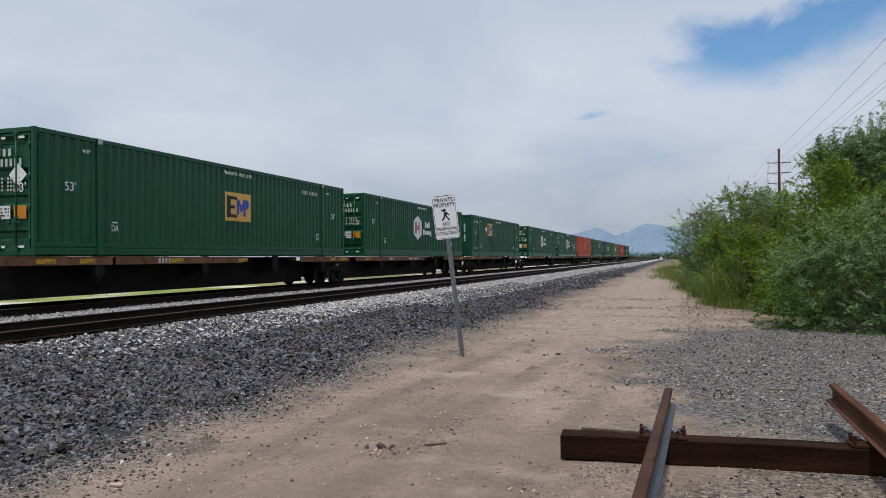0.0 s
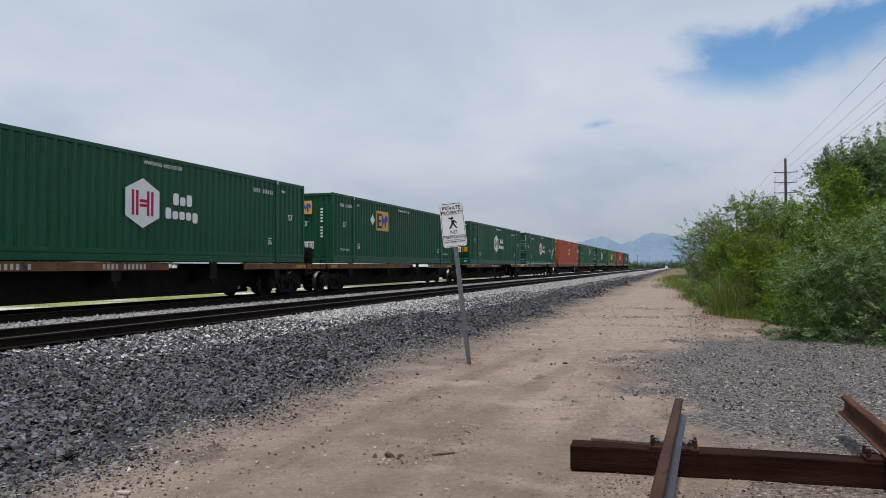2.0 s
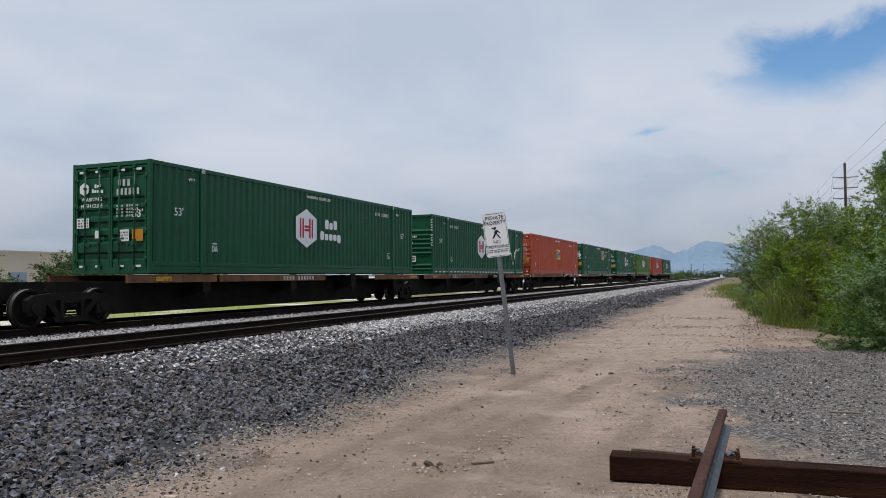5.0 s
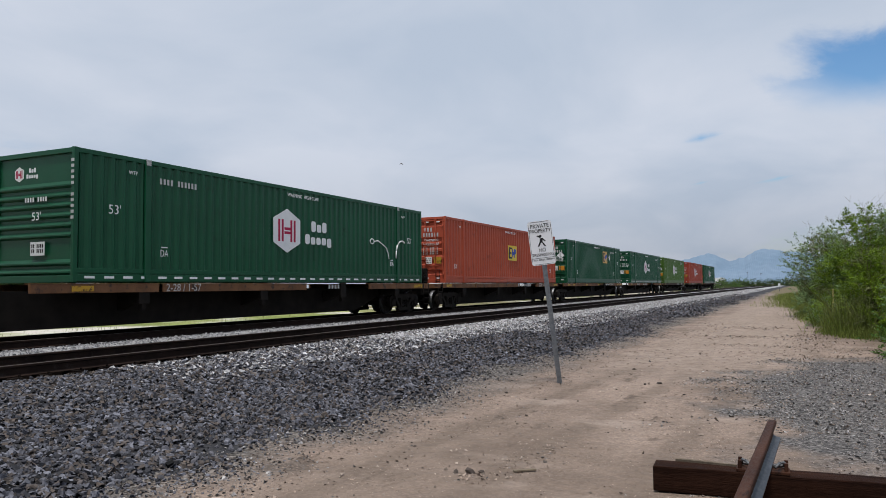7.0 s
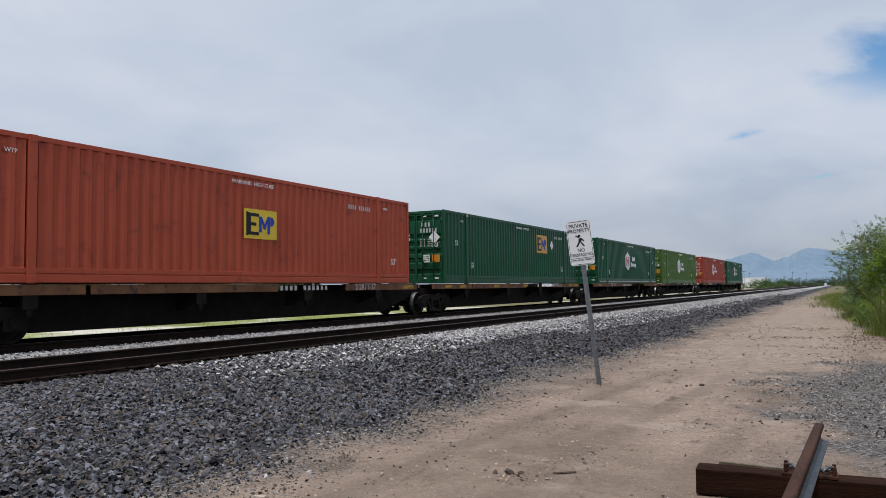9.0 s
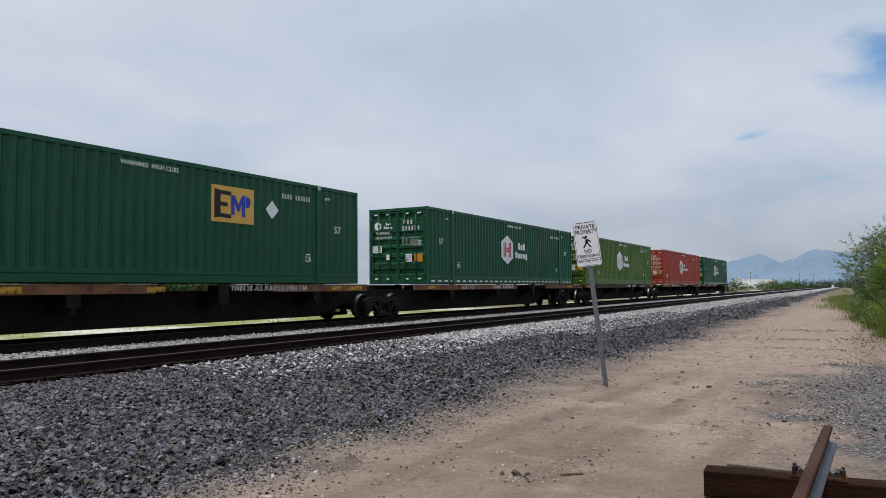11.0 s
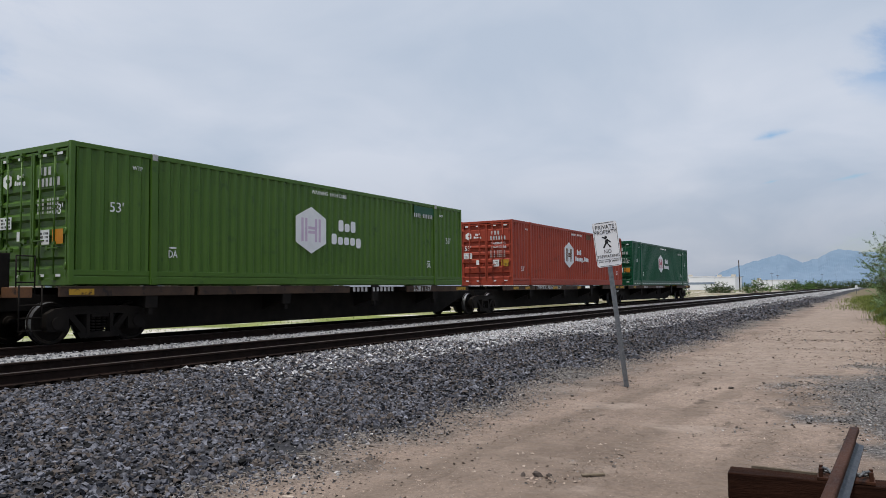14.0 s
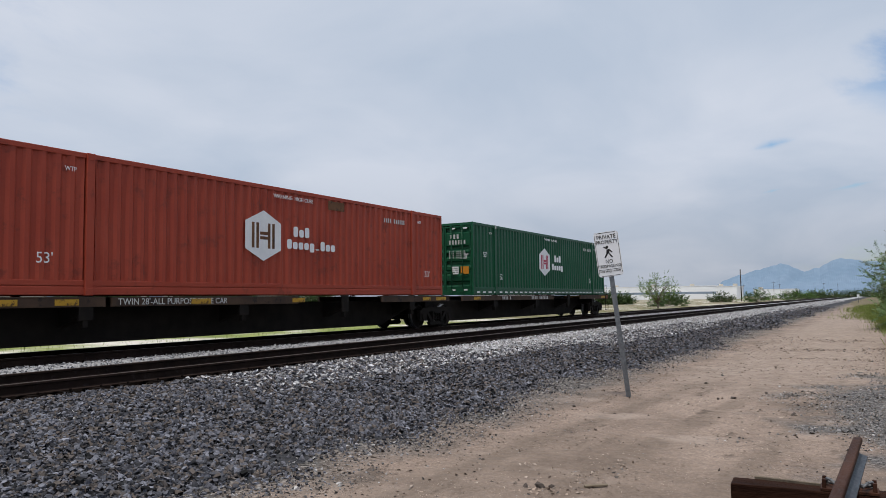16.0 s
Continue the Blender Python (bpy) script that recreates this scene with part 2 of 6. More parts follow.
SHEET = material("white_sign_sheet", (0.7396, 0.7482, 0.7740), (0.7826, 0.7912, 0.8084), 5, 0.4, bump=0.02)
POLEWOOD = material("pole_wood", (0.030, 0.021, 0.017), (0.055, 0.040, 0.031), 3, 0.85, bump=0.3, stretch=(3, 3, 0.2))
PALETAN = material("faded_yellow_plastic", (0.42, 0.33, 0.13), (0.50, 0.40, 0.18), 5, 0.6, bump=0.05)
WIRE = material("wire", (0.08, 0.08, 0.09), (0.12, 0.12, 0.13), 4, 0.6, bump=0)
BEIGE = material("beige_wall", (0.46, 0.42, 0.35), (0.52, 0.47, 0.40), 0.3, 0.9, bump=0.05)
PALE = material("pale_wall", (0.84, 0.85, 0.88), (0.90, 0.91, 0.93), 0.2, 0.8, bump=0.02)
SLATE = material("blue_grey_band", (0.22, 0.28, 0.36), (0.26, 0.32, 0.40), 0.3, 0.7, bump=0.02)
# distance haze is painted into this blue, with a faint glow added
ROCK = material("painted_haze_rock", (0.085, 0.125, 0.175), (0.12, 0.16, 0.215), 0.006, 0.95, bump=0, fine=0.03)
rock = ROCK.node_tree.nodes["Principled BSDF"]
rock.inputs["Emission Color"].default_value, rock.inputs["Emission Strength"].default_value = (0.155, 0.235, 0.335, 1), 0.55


def ground_material():
    """Pale sand with grey gravel spread over part of it near the dead rails, and grass beyond the line."""
    m = material("sandy_ground", (0.160, 0.119, 0.095), (0.305, 0.234, 0.191), 0.75, 0.95, bump=0.75, fine=26, fleck=(0.118, 0.088, 0.070), amount=0.05, stretch=(1, 0.38, 1))
    nt = m.node_tree
    bs = nt.nodes["Principled BSDF"]
    sand = bs.inputs["Base Color"].links[0].from_socket
    geo = nt.nodes.new("ShaderNodeNewGeometry")
    xyz = nt.nodes.new("ShaderNodeSeparateXYZ")
    nt.links.new(geo.outputs["Position"], xyz.inputs[0])

    def op(kind, *v):
        n = nt.nodes.new("ShaderNodeMath")
        n.operation = kind
        for i, x in enumerate(v):
            if isinstance(x, (int, float)):
                n.inputs[i].default_value = x
            else:
                nt.links.new(x, n.inputs[i])
        return n.outputs[0]

    def noise_at(s, detail=5.0):
        n = nt.nodes.new("ShaderNodeTexNoise")
        n.inputs["Scale"].default_value, n.inputs["Detail"].default_value = s, detail
        nt.links.new(geo.outputs["Position"], n.inputs["Vector"])
        return n.outputs[0]

    def lay(base, colour_a, colour_b, mask, s, grains=None):
        c = nt.nodes.new("ShaderNodeMix")
        c.data_type = "RGBA"
        r = nt.nodes.new("ShaderNodeMapRange")
        r.inputs["From Min"].default_value, r.inputs["From Max"].default_value = 0.35, 0.65
        nt.links.new(noise_at(s), r.inputs["Value"])
        nt.links.new(r.outputs[0], c.inputs[0])
        c.inputs[6].default_value, c.inputs[7].default_value = (*colour_a, 1), (*colour_b, 1)
        k = nt.nodes.new("ShaderNodeMix")
        k.data_type = "RGBA"
        clamp = nt.nodes.new("ShaderNodeClamp")
        nt.links.new(mask, clamp.inputs[0])
        nt.links.new(clamp.outputs[0], k.inputs[0])
        nt.links.new(base, k.inputs[6])
        top = c.outputs[2]
        if grains:
            top = grit(grit(top, grains, 0.30, 1.80), grains * 2.3, 0.6, 1.4)
        nt.links.new(top, k.inputs[7])
        return k.outputs[2]

    def grit(c, size, low, high):
        """Fine light and dark grains."""
        v = nt.nodes.new("ShaderNodeTexVoronoi")
        v.inputs["Scale"].default_value = size
        nt.links.new(geo.outputs["Position"], v.inputs["Vector"])
        ch = nt.nodes.new("ShaderNodeSeparateColor")
        nt.links.new(v.outputs["Color"], ch.inputs[0])
        r = nt.nodes.new("ShaderNodeMapRange")
        r.inputs["To Min"].default_value, r.inputs["To Max"].default_value = low, high
        nt.links.new(ch.outputs[0], r.inputs["Value"])
        h = nt.nodes.new("ShaderNodeHueSaturation")
        nt.links.new(r.outputs[0], h.inputs["Value"])
        nt.links.new(c, h.inputs["Color"])
        return h.outputs[0]

    x, y = xyz.outputs["X"], xyz.outputs["Y"]
    sand = grit(grit(sand, 34.0, 0.84, 1.16), 85.0, 0.80, 1.20)
    rag = op("MULTIPLY", op("SUBTRACT", noise_at(0.9, 6.0), 0.5), 1.9)
    damp = op("MULTIPLY", op("SUBTRACT", noise_at(0.55, 7.0), 0.53), 5.0)
    sand = lay(sand, (0.098, 0.072, 0.057), (0.165, 0.124, 0.098), op("MINIMUM", damp, 0.8), 14.0)
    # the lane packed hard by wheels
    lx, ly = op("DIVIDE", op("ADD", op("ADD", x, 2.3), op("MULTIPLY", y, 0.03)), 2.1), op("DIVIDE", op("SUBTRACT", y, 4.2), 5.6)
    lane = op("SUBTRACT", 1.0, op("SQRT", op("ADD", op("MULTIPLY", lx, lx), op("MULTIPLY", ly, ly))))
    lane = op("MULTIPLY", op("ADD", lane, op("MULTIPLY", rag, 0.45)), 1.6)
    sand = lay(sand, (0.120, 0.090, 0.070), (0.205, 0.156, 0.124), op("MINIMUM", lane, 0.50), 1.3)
    # wheel marks along the lane
    sway = op("ADD", x, op("MULTIPLY", op("SINE", op("MULTIPLY", y, 0.31)), 0.25))
    ruts = op("SINE", op("MULTIPLY", op("ADD", sway, op("MULTIPLY", rag, 0.10)), 5.4))
    ruts = op("MULTIPLY", op("MULTIPLY", op("SUBTRACT", ruts, 0.35), 1.4), op("MULTIPLY", op("GREATER_THAN", x, -3.6), op("LESS_THAN", x, 0.6)))
    ruts = op("MULTIPLY", ruts, op("MULTIPLY", noise_at(0.33, 3.0), 1.2))
    sand = lay(sand, (0.105, 0.079, 0.062), (0.170, 0.130, 0.103), op("MINIMUM", ruts, 0.5), 11.0)
    # dark crumbs swept into bands across the lane
    bands = op("MULTIPLY", op("SUBTRACT", op("SINE", op("ADD", op("MULTIPLY", y, 1.9), op("MULTIPLY", rag, 3.2))), 0.45), 1.3)
    bands = op("MULTIPLY", op("MINIMUM", bands, op("MULTIPLY", op("SUBTRACT", y, 12.0), 0.3)), noise_at(1.1, 5.0))
    sand = lay(sand, (0.100, 0.078, 0.063), (0.190, 0.149, 0.122), op("MINIMUM", bands, 0.55), 16.0, 30.0)
    crust = op("MULTIPLY", op("SUBTRACT", 0.43, noise_at(0.8, 7.0)), 7.0)
    sand = lay(sand, (0.27, 0.212, 0.176), (0.36, 0.292, 0.248), op("MINIMUM", crust, 0.7), 24.0)
    # pale dust farther along the lane
    dust = op("MINIMUM", op("MULTIPLY", op("SUBTRACT", y, 12.5), 0.16), op("SUBTRACT", 2.2, op("ABSOLUTE", op("ADD", x, 1.6))))
    dust = op("ADD", dust, op("MULTIPLY", rag, 0.7))
    sand = lay(sand, (0.245, 0.190, 0.155), (0.350, 0.280, 0.235), op("MINIMUM", dust, 0.72), 5.0)
    # gravel patch: an ellipse with a ragged rim
    ex, ey = op("DIVIDE", op("SUBTRACT", x, 4.4), 5.4), op("DIVIDE", op("SUBTRACT", y, 12.6), 7.6)
    patch = op("SUBTRACT", 1.05, op("SQRT", op("ADD", op("MULTIPLY", ex, ex), op("MULTIPLY", ey, ey))))
    patch = op("MULTIPLY", op("ADD", patch, op("MULTIPLY", rag, 0.40)), 5.0)
    c = lay(sand, (0.048, 0.045, 0.046), (0.150, 0.139, 0.133), op("MULTIPLY", patch, 1.3), 30, 32.0)
    # a smaller spill between the dead rails
    ex, ey = op("DIVIDE", op("SUBTRACT", x, 0.75), 1.15), op("DIVIDE", op("SUBTRACT", y, 5.5), 1.2)
    spill = op("SUBTRACT", 0.9, op("SQRT", op("ADD", op("MULTIPLY", ex, ex), op("MULTIPLY", ey, ey))))
    spill = op("MULTIPLY", op("ADD", spill, op("MULTIPLY", rag, 1.1)), 2.6)
    c = lay(c, (0.060, 0.050, 0.043), (0.180, 0.148, 0.124), op("MINIMUM", spill, 0.75), 22, 32.0)
    # grey dust at the foot of the ballast
    foot = op("MULTIPLY", op("SUBTRACT", op("ADD", -3.85, op("MULTIPLY", rag, 1.0)), x), 0.9)
    c = lay(c, (0.062, 0.056, 0.053), (0.14, 0.126, 0.116), foot, 18, 30.0)
    # grass and weeds beyond the line, and where the track bends out of sight on this side
    far = op("SUBTRACT", op("SUBTRACT", -17.8, x), op("MULTIPLY", rag, 2.0))
    c = lay(c, (0.13, 0.120, 0.062), (0.25, 0.212, 0.130), far, 0.12)
    lush = op("MINIMUM", op("MINIMUM", far, op("SUBTRACT", 2.6, op("MULTIPLY", y, 0.045))), op("ADD", 3.4, op("MULTIPLY", x, 0.09)))
    c = lay(c, (0.165, 0.205, 0.045), (0.29, 0.32, 0.105), lush, 0.22)
    bare = op("MULTIPLY", op("MULTIPLY", op("SUBTRACT", noise_at(0.16, 4.0), 0.52), 12.0), op("LESS_THAN", x, -19.0))
    c = lay(c, (0.50, 0.47, 0.41), (0.60, 0.57, 0.51), bare, 2.0)
    verge = op("ADD", op("SUBTRACT", x, op("SUBTRACT", 1.5, op("MULTIPLY", op("SUBTRACT", y, 26.0), 0.055))), rag)
    verge = op("MULTIPLY", verge, op("GREATER_THAN", y, 20.0))
    c = lay(c, (0.095, 0.080, 0.045), (0.18, 0.145, 0.085), verge, 3.0)
    litter = op("ADD", op("MINIMUM", op("SUBTRACT", x, 2.6), op("SUBTRACT", y, 17.4)), op("MULTIPLY", rag, 0.7))
    c = lay(c, (0.045, 0.036, 0.026), (0.12, 0.096, 0.066), op("MULTIPLY", litter, 1.6), 9.0)
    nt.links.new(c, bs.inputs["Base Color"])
    # lumps a hand wide over the fine grain
    lumps = nt.nodes.new("ShaderNodeBump")
    lumps.inputs["Strength"].default_value, lumps.inputs["Distance"].default_value = 1.0, 0.085
    nt.links.new(op("ADD", noise_at(5.0, 8.0), op("MULTIPLY", noise_at(1.4, 3.0), 0.8)), lumps.inputs["Height"])
    nt.links.new(bs.inputs["Normal"].links[0].from_socket, lumps.inputs["Normal"])
    nt.links.new(lumps.outputs[0], bs.inputs["Normal"])
    return m


GROUND = ground_material()
BALLAST = material("ballast_bed", (0.014, 0.014, 0.017), (0.050, 0.050, 0.055), 14, 0.95, bump=1.0, fine=45)
BALLAST_CRIB = material("dark_crib_ballast", (0.010, 0.009, 0.009), (0.026, 0.023, 0.021), 14, 0.95, bump=1.0, fine=45, shine=0.02)
BALLAST_TOP = material("pale_ballast_bed", (0.22, 0.22, 0.226), (0.38, 0.378, 0.384), 14, 0.95, bump=1.0, fine=45)


# mesh helpers
def part(name, bm, mat, parent=None, label=""):
    """Links a bmesh (or a ready mesh) as one object under its parent."""
    if isinstance(bm, bmesh.types.BMesh):
        me = bpy.data.meshes.new(name)
        bm.to_mesh(me)
        bm.free()
    else:
        me = bm
    if mat and not me.materials:
        me.materials.append(mat)
    ob = new(name, me)
    ob.parent = parent
    if label:
        ob["label"] = label
    return ob


def thing(name, m, label, category, group="", kind=""):
    ob = new(name)
    ob.matrix_basis = m
    return tagged(ob, label, category, group, kind)


def box(bm, a, b, bevel=0.0):
    """A box between two corners, with bevelled upright and lying edges if wanted."""
    v = [bm.verts.new((x, y, z)) for z in (a[2], b[2]) for y in (a[1], b[1]) for x in (a[0], b[0])]
    fs = [bm.faces.new([v[i] for i in f]) for f in ((0, 2, 3, 1), (4, 5, 7, 6), (0, 1, 5, 4), (2, 6, 7, 3), (0, 4, 6, 2), (1, 3, 7, 5))]
    if bevel:
        bmesh.ops.bevel(bm, geom=list({e for f in fs for e in f.edges}), offset=bevel, segments=2, affect="EDGES", profile=0.6)
    return bm


def prism(bm, outline, axis, lo, hi):
    """An outline of (u, v) pushed along an axis: x takes (y, z), y takes (x, z), z takes (x, y)."""
    def at(u, v, w):
        return {"x": (w, u, v), "y": (u, w, v), "z": (u, v, w)}[axis]
    p = [bm.verts.new(at(u, v, lo)) for u, v in outline]
    q = [bm.verts.new(at(u, v, hi)) for u, v in outline]
    n = len(outline)
    fs = [bm.faces.new(p[::-1]), bm.faces.new(q)] + [bm.faces.new((p[i], p[(i + 1) % n], q[(i + 1) % n], q[i])) for i in range(n)]
    bmesh.ops.recalc_face_normals(bm, faces=fs)
    return bm


def tube(bm, a, b, r, r2=None, n=8, cap=True):
    a, b = Vector(a), Vector(b)
    d = (b - a).normalized()
    s = d.orthogonal().normalized()
    t = d.cross(s)
    r2 = r if r2 is None else r2
    ring = [[bm.verts.new(c + (s * math.cos(k) + t * math.sin(k)) * q) for k in (2 * math.pi * i / n for i in range(n))] for c, q in ((a, r), (b, r2))]
    for i in range(n):
        f = bm.faces.new((ring[0][i], ring[0][(i + 1) % n], ring[1][(i + 1) % n], ring[1][i]))
        f.smooth = True
    if cap:
        bm.faces.new(ring[0][::-1]), bm.faces.new(ring[1])
    return bm


def lathe(bm, profile, n=28):
    """A profile of (radius, x) turned about the x axis."""
    rings = [[bm.verts.new((x, r * math.cos(k), r * math.sin(k))) for k in (2 * math.pi * i / n for i in range(n))] for r, x in profile]
    for p, q in zip(rings, rings[1:]):
        for i in range(n):
            bm.faces.new((p[i], p[(i + 1) % n], q[(i + 1) % n], q[i]))
    bm.faces.new(rings[0][::-1]), bm.faces.new(rings[-1])
    return bm


def raw_mesh(name, verts, faces, mat, smooth=False):
    """A mesh from numpy arrays of triangles or quads."""
    me = bpy.data.meshes.new(name)
    k = faces.shape[1]
    me.vertices.add(len(verts))
    me.vertices.foreach_set("co", np.ascontiguousarray(verts, np.float32).ravel())
    me.loops.add(faces.size)
    me.loops.foreach_set("vertex_index", np.ascontiguousarray(faces, np.int32).ravel())
    me.polygons.add(len(faces))
    me.polygons.foreach_set("loop_start", np.arange(0, faces.size, k, dtype=np.int32))
    me.polygons.foreach_set("use_smooth", np.full(len(faces), smooth))
    me.update(calc_edges=True)
    me.materials.append(mat)
    return me


LETTERS = {}


def letters(text, size, mat, stretch=1.0):
    """Flat writing as a mesh, read along +x and upright in +y, centred."""
    key = (text, size, mat.name, stretch)
    if key not in LETTERS:
        cu = bpy.data.curves.new("writing", "FONT")
        cu.body, cu.size, cu.align_x, cu.align_y, cu.extrude, cu.resolution_u = text, size, "CENTER", "CENTER", 0.002, 3
        ob = new("writing", cu)
        me = bpy.data.meshes.new_from_object(ob.evaluated_get(bpy.context.evaluated_depsgraph_get()))
        bpy.data.objects.remove(ob)
        for v in me.vertices:
            v.co.x *= stretch
        me.materials.clear()
        me.materials.append(mat)
        LETTERS[key] = me
    return LETTERS[key]


ON_SIDE = Euler((radians(90), 0, radians(90))).to_matrix().to_4x4()   # writing on a wall that faces +x
ON_END = Euler((radians(90), 0, 0)).to_matrix().to_4x4()              # writing on a wall that faces -y


def write_on(parent, text, size, mat, place, turn=ON_SIDE, stretch=1.0, name="writing"):
    ob = part(name, letters(text, size, mat, stretch), None, parent)
    ob.matrix_basis = Matrix.Translation(place) @ turn
    return ob


def code_bars(bm, count, width, height, gaps=()):
    """Withheld lettering: one plain block for each character, flat in the x, y plane, centred."""
    pitch = width / count
    for i in range(count):
        if i not in gaps:
            x = -width / 2 + i * pitch
            box(bm, (x + pitch * 0.20, -height / 2, 0), (x + pitch * 0.74, height / 2, 0.004))
    return bm


def bars_on(parent, count, width, height, mat, place, turn=ON_SIDE, gaps=(), name="marking"):
    ob = tagged(part(name, code_bars(bmesh.new(), count, width, height, gaps), mat, parent), kind="stuff")
    ob.matrix_basis = Matrix.Translation(place) @ turn
    return ob


# the ground: one sheet to the horizon, fine near the camera
def ground_height(x, y):
    near = np.clip((60 - np.hypot(x, y)) / 40, 0, 1)
    rut = np.sin(x * 1.7 + 0.35 * np.sin(y * 0.4)) * np.sin(y * 0.23 + 1.0 + 0.3 * x)
    fine = np.sin(x * 5.1 + y * 2.3) * np.sin(y * 3.7 - x * 1.9)
    return near * (0.016 * rut + 0.004 * fine) - 0.02


def axis_steps(lo, fine_lo, fine_hi, hi, step):
    mid = list(np.arange(fine_lo, fine_hi, step))
    a, b, s = [], [], step
    v = fine_hi
    while v < hi:
        b.append(v)
        s = min(s * 1.25, 400)
        v += s
    v, s = fine_lo - step, step
    while v > lo:
        a.append(v)
        s = min(s * 1.25, 400)
        v -= s
    return np.array([lo] + a[::-1] + mid + b + [hi])


def grid_mesh(name, xs, ys, height, mat, smooth=True):
    gx, gy = np.meshgrid(xs, ys)
    verts = np.stack([gx, gy, height(gx, gy)], -1).reshape(-1, 3)
    i = np.arange(len(ys) - 1)[:, None] * len(xs) + np.arange(len(xs) - 1)[None, :]
    faces = np.stack([i, i + 1, i + 1 + len(xs), i + len(xs)], -1).reshape(-1, 4)
    return raw_mesh(name, verts, faces, mat, smooth)


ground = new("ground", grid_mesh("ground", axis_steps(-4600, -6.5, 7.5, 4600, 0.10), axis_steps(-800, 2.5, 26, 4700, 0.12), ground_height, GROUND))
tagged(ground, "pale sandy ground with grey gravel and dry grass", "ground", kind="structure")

# the line: two tracks on one ballast bed
RAIL_TOP, TIE_TOP = 0.62, 0.43
NEAR_DROP = 0.055        # the near track lies a little lower
TRACK_NEAR, TRACK_FAR = -10.85, -14.96
PX = np.array([-20.4, -19.2, -16.6, -16.3, -13.60, -13.50, -12.9, -12.35, -12.25, -10.3, -10.02, -9.60, -9.50, -8.60, -6.9, -5.3, -4.5, -3.6])
PZ = np.array([-0.06, 0.0, 0.36, 0.33, 0.36, 0.46, 0.515, 0.47, 0.33, 0.315, 0.34, 0.395, 0.385, 0.37, 0.24, 0.08, 0.0, -0.06])


def bed_height(x, y):
    toe = 0.35 * np.sin(y * 0.31 + 0.8) + 0.2 * np.sin(y * 0.83)
    w = np.clip((x + 8.4) / 4.0, 0, 1)
    lump = 0.018 * np.sin(x * 3.1 + y * 1.3) * np.sin(y * 2.1 - x * 1.7)
    return np.interp(x - toe * w, PX, PZ) + lump * (0.3 + 0.7 * w)


bx = np.unique(np.concatenate([PX, np.arange(-9.4, -3.6, 0.16), np.arange(-13.5, -12.3, 0.15)]))
by = np.concatenate([np.arange(-60, 0, 4.0), np.arange(0, 45, 0.2), np.arange(45, 130, 1.0), np.arange(130, 1400, 12.0)])
bed = new("ballast_bed", grid_mesh("ballast_bed", bx, by, bed_height, BALLAST))
tagged(bed, "grey crushed stone ballast bed under both tracks", "ballast", kind="structure")
# paler bed on the shoulder, wider farther along, and between the tracks
bed.data.materials.append(BALLAST_TOP)
bed.data.materials.append(GROUND)
# the bed within both tracks gets a darker colour
bed.data.materials.append(BALLAST_CRIB)
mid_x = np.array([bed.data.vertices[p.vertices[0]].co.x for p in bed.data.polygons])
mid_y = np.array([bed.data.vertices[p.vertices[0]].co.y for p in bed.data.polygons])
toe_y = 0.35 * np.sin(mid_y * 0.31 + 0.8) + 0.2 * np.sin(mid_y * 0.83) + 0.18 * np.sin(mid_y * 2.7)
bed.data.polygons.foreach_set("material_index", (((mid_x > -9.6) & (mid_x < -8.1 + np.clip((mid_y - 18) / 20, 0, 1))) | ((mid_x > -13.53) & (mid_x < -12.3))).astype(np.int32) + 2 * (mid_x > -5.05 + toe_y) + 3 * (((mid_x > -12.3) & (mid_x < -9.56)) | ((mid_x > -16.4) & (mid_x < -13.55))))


def rail_outline(h=0.17, head=0.036, base=0.07):
    web = 0.009
    half = [(base, 0), (base, 0.010), (0.030, 0.022), (web, 0.034), (web, h - 0.046), (head, h - 0.036), (head, h - 0.013), (head - 0.005, h - 0.005), (head - 0.014, h - 0.001)]
    return half + [(-x, z) for x, z in half[::-1]]


def track_rail(x, parent, top):
    bm = bmesh.new()
    prism(bm, [(u + x, v + top - 0.17) for u, v in rail_outline()], "y", -60, 1400)
    ob = part("rail", bm, RAILRUST, parent, "brown rail with a dull worn head")
    ob.data.materials.append(RAILHEAD)
    for p in ob.data.polygons:
        if p.normal.z > 0.7 and p.center.z > top - 0.02:
            p.material_index = 1
    return ob


def tie_mesh():
    bm = bmesh.new()
    box(bm, (-1.30, -0.115, -0.18), (1.30, 0.115, 0.0), 0.012)
    for s in (-0.75, 0.75):
        box(bm, (s - 0.17, -0.09, -0.002), (s + 0.17, 0.09, 0.016))
        for u, v in ((-0.12, -0.06), (0.12, 0.06)):
            box(bm, (s + u - 0.012, v - 0.012, 0.01), (s + u + 0.012, v + 0.012, 0.05))
    me = bpy.data.meshes.new("tie")
    bm.to_mesh(me)
    bm.free()
    me.materials.append(TIEWOOD)
    return me


TIE = tie_mesh()
for centre, nm in ((TRACK_NEAR, "track_1"), (TRACK_FAR, "track_2")):
    track = thing(nm, Matrix(), "railway track of rusty brown rails on dark wooden ties", "track", kind="structure")
    for s in (-0.75, 0.75):
        track_rail(centre + s, track, RAIL_TOP - (NEAR_DROP if centre == TRACK_NEAR else 0))

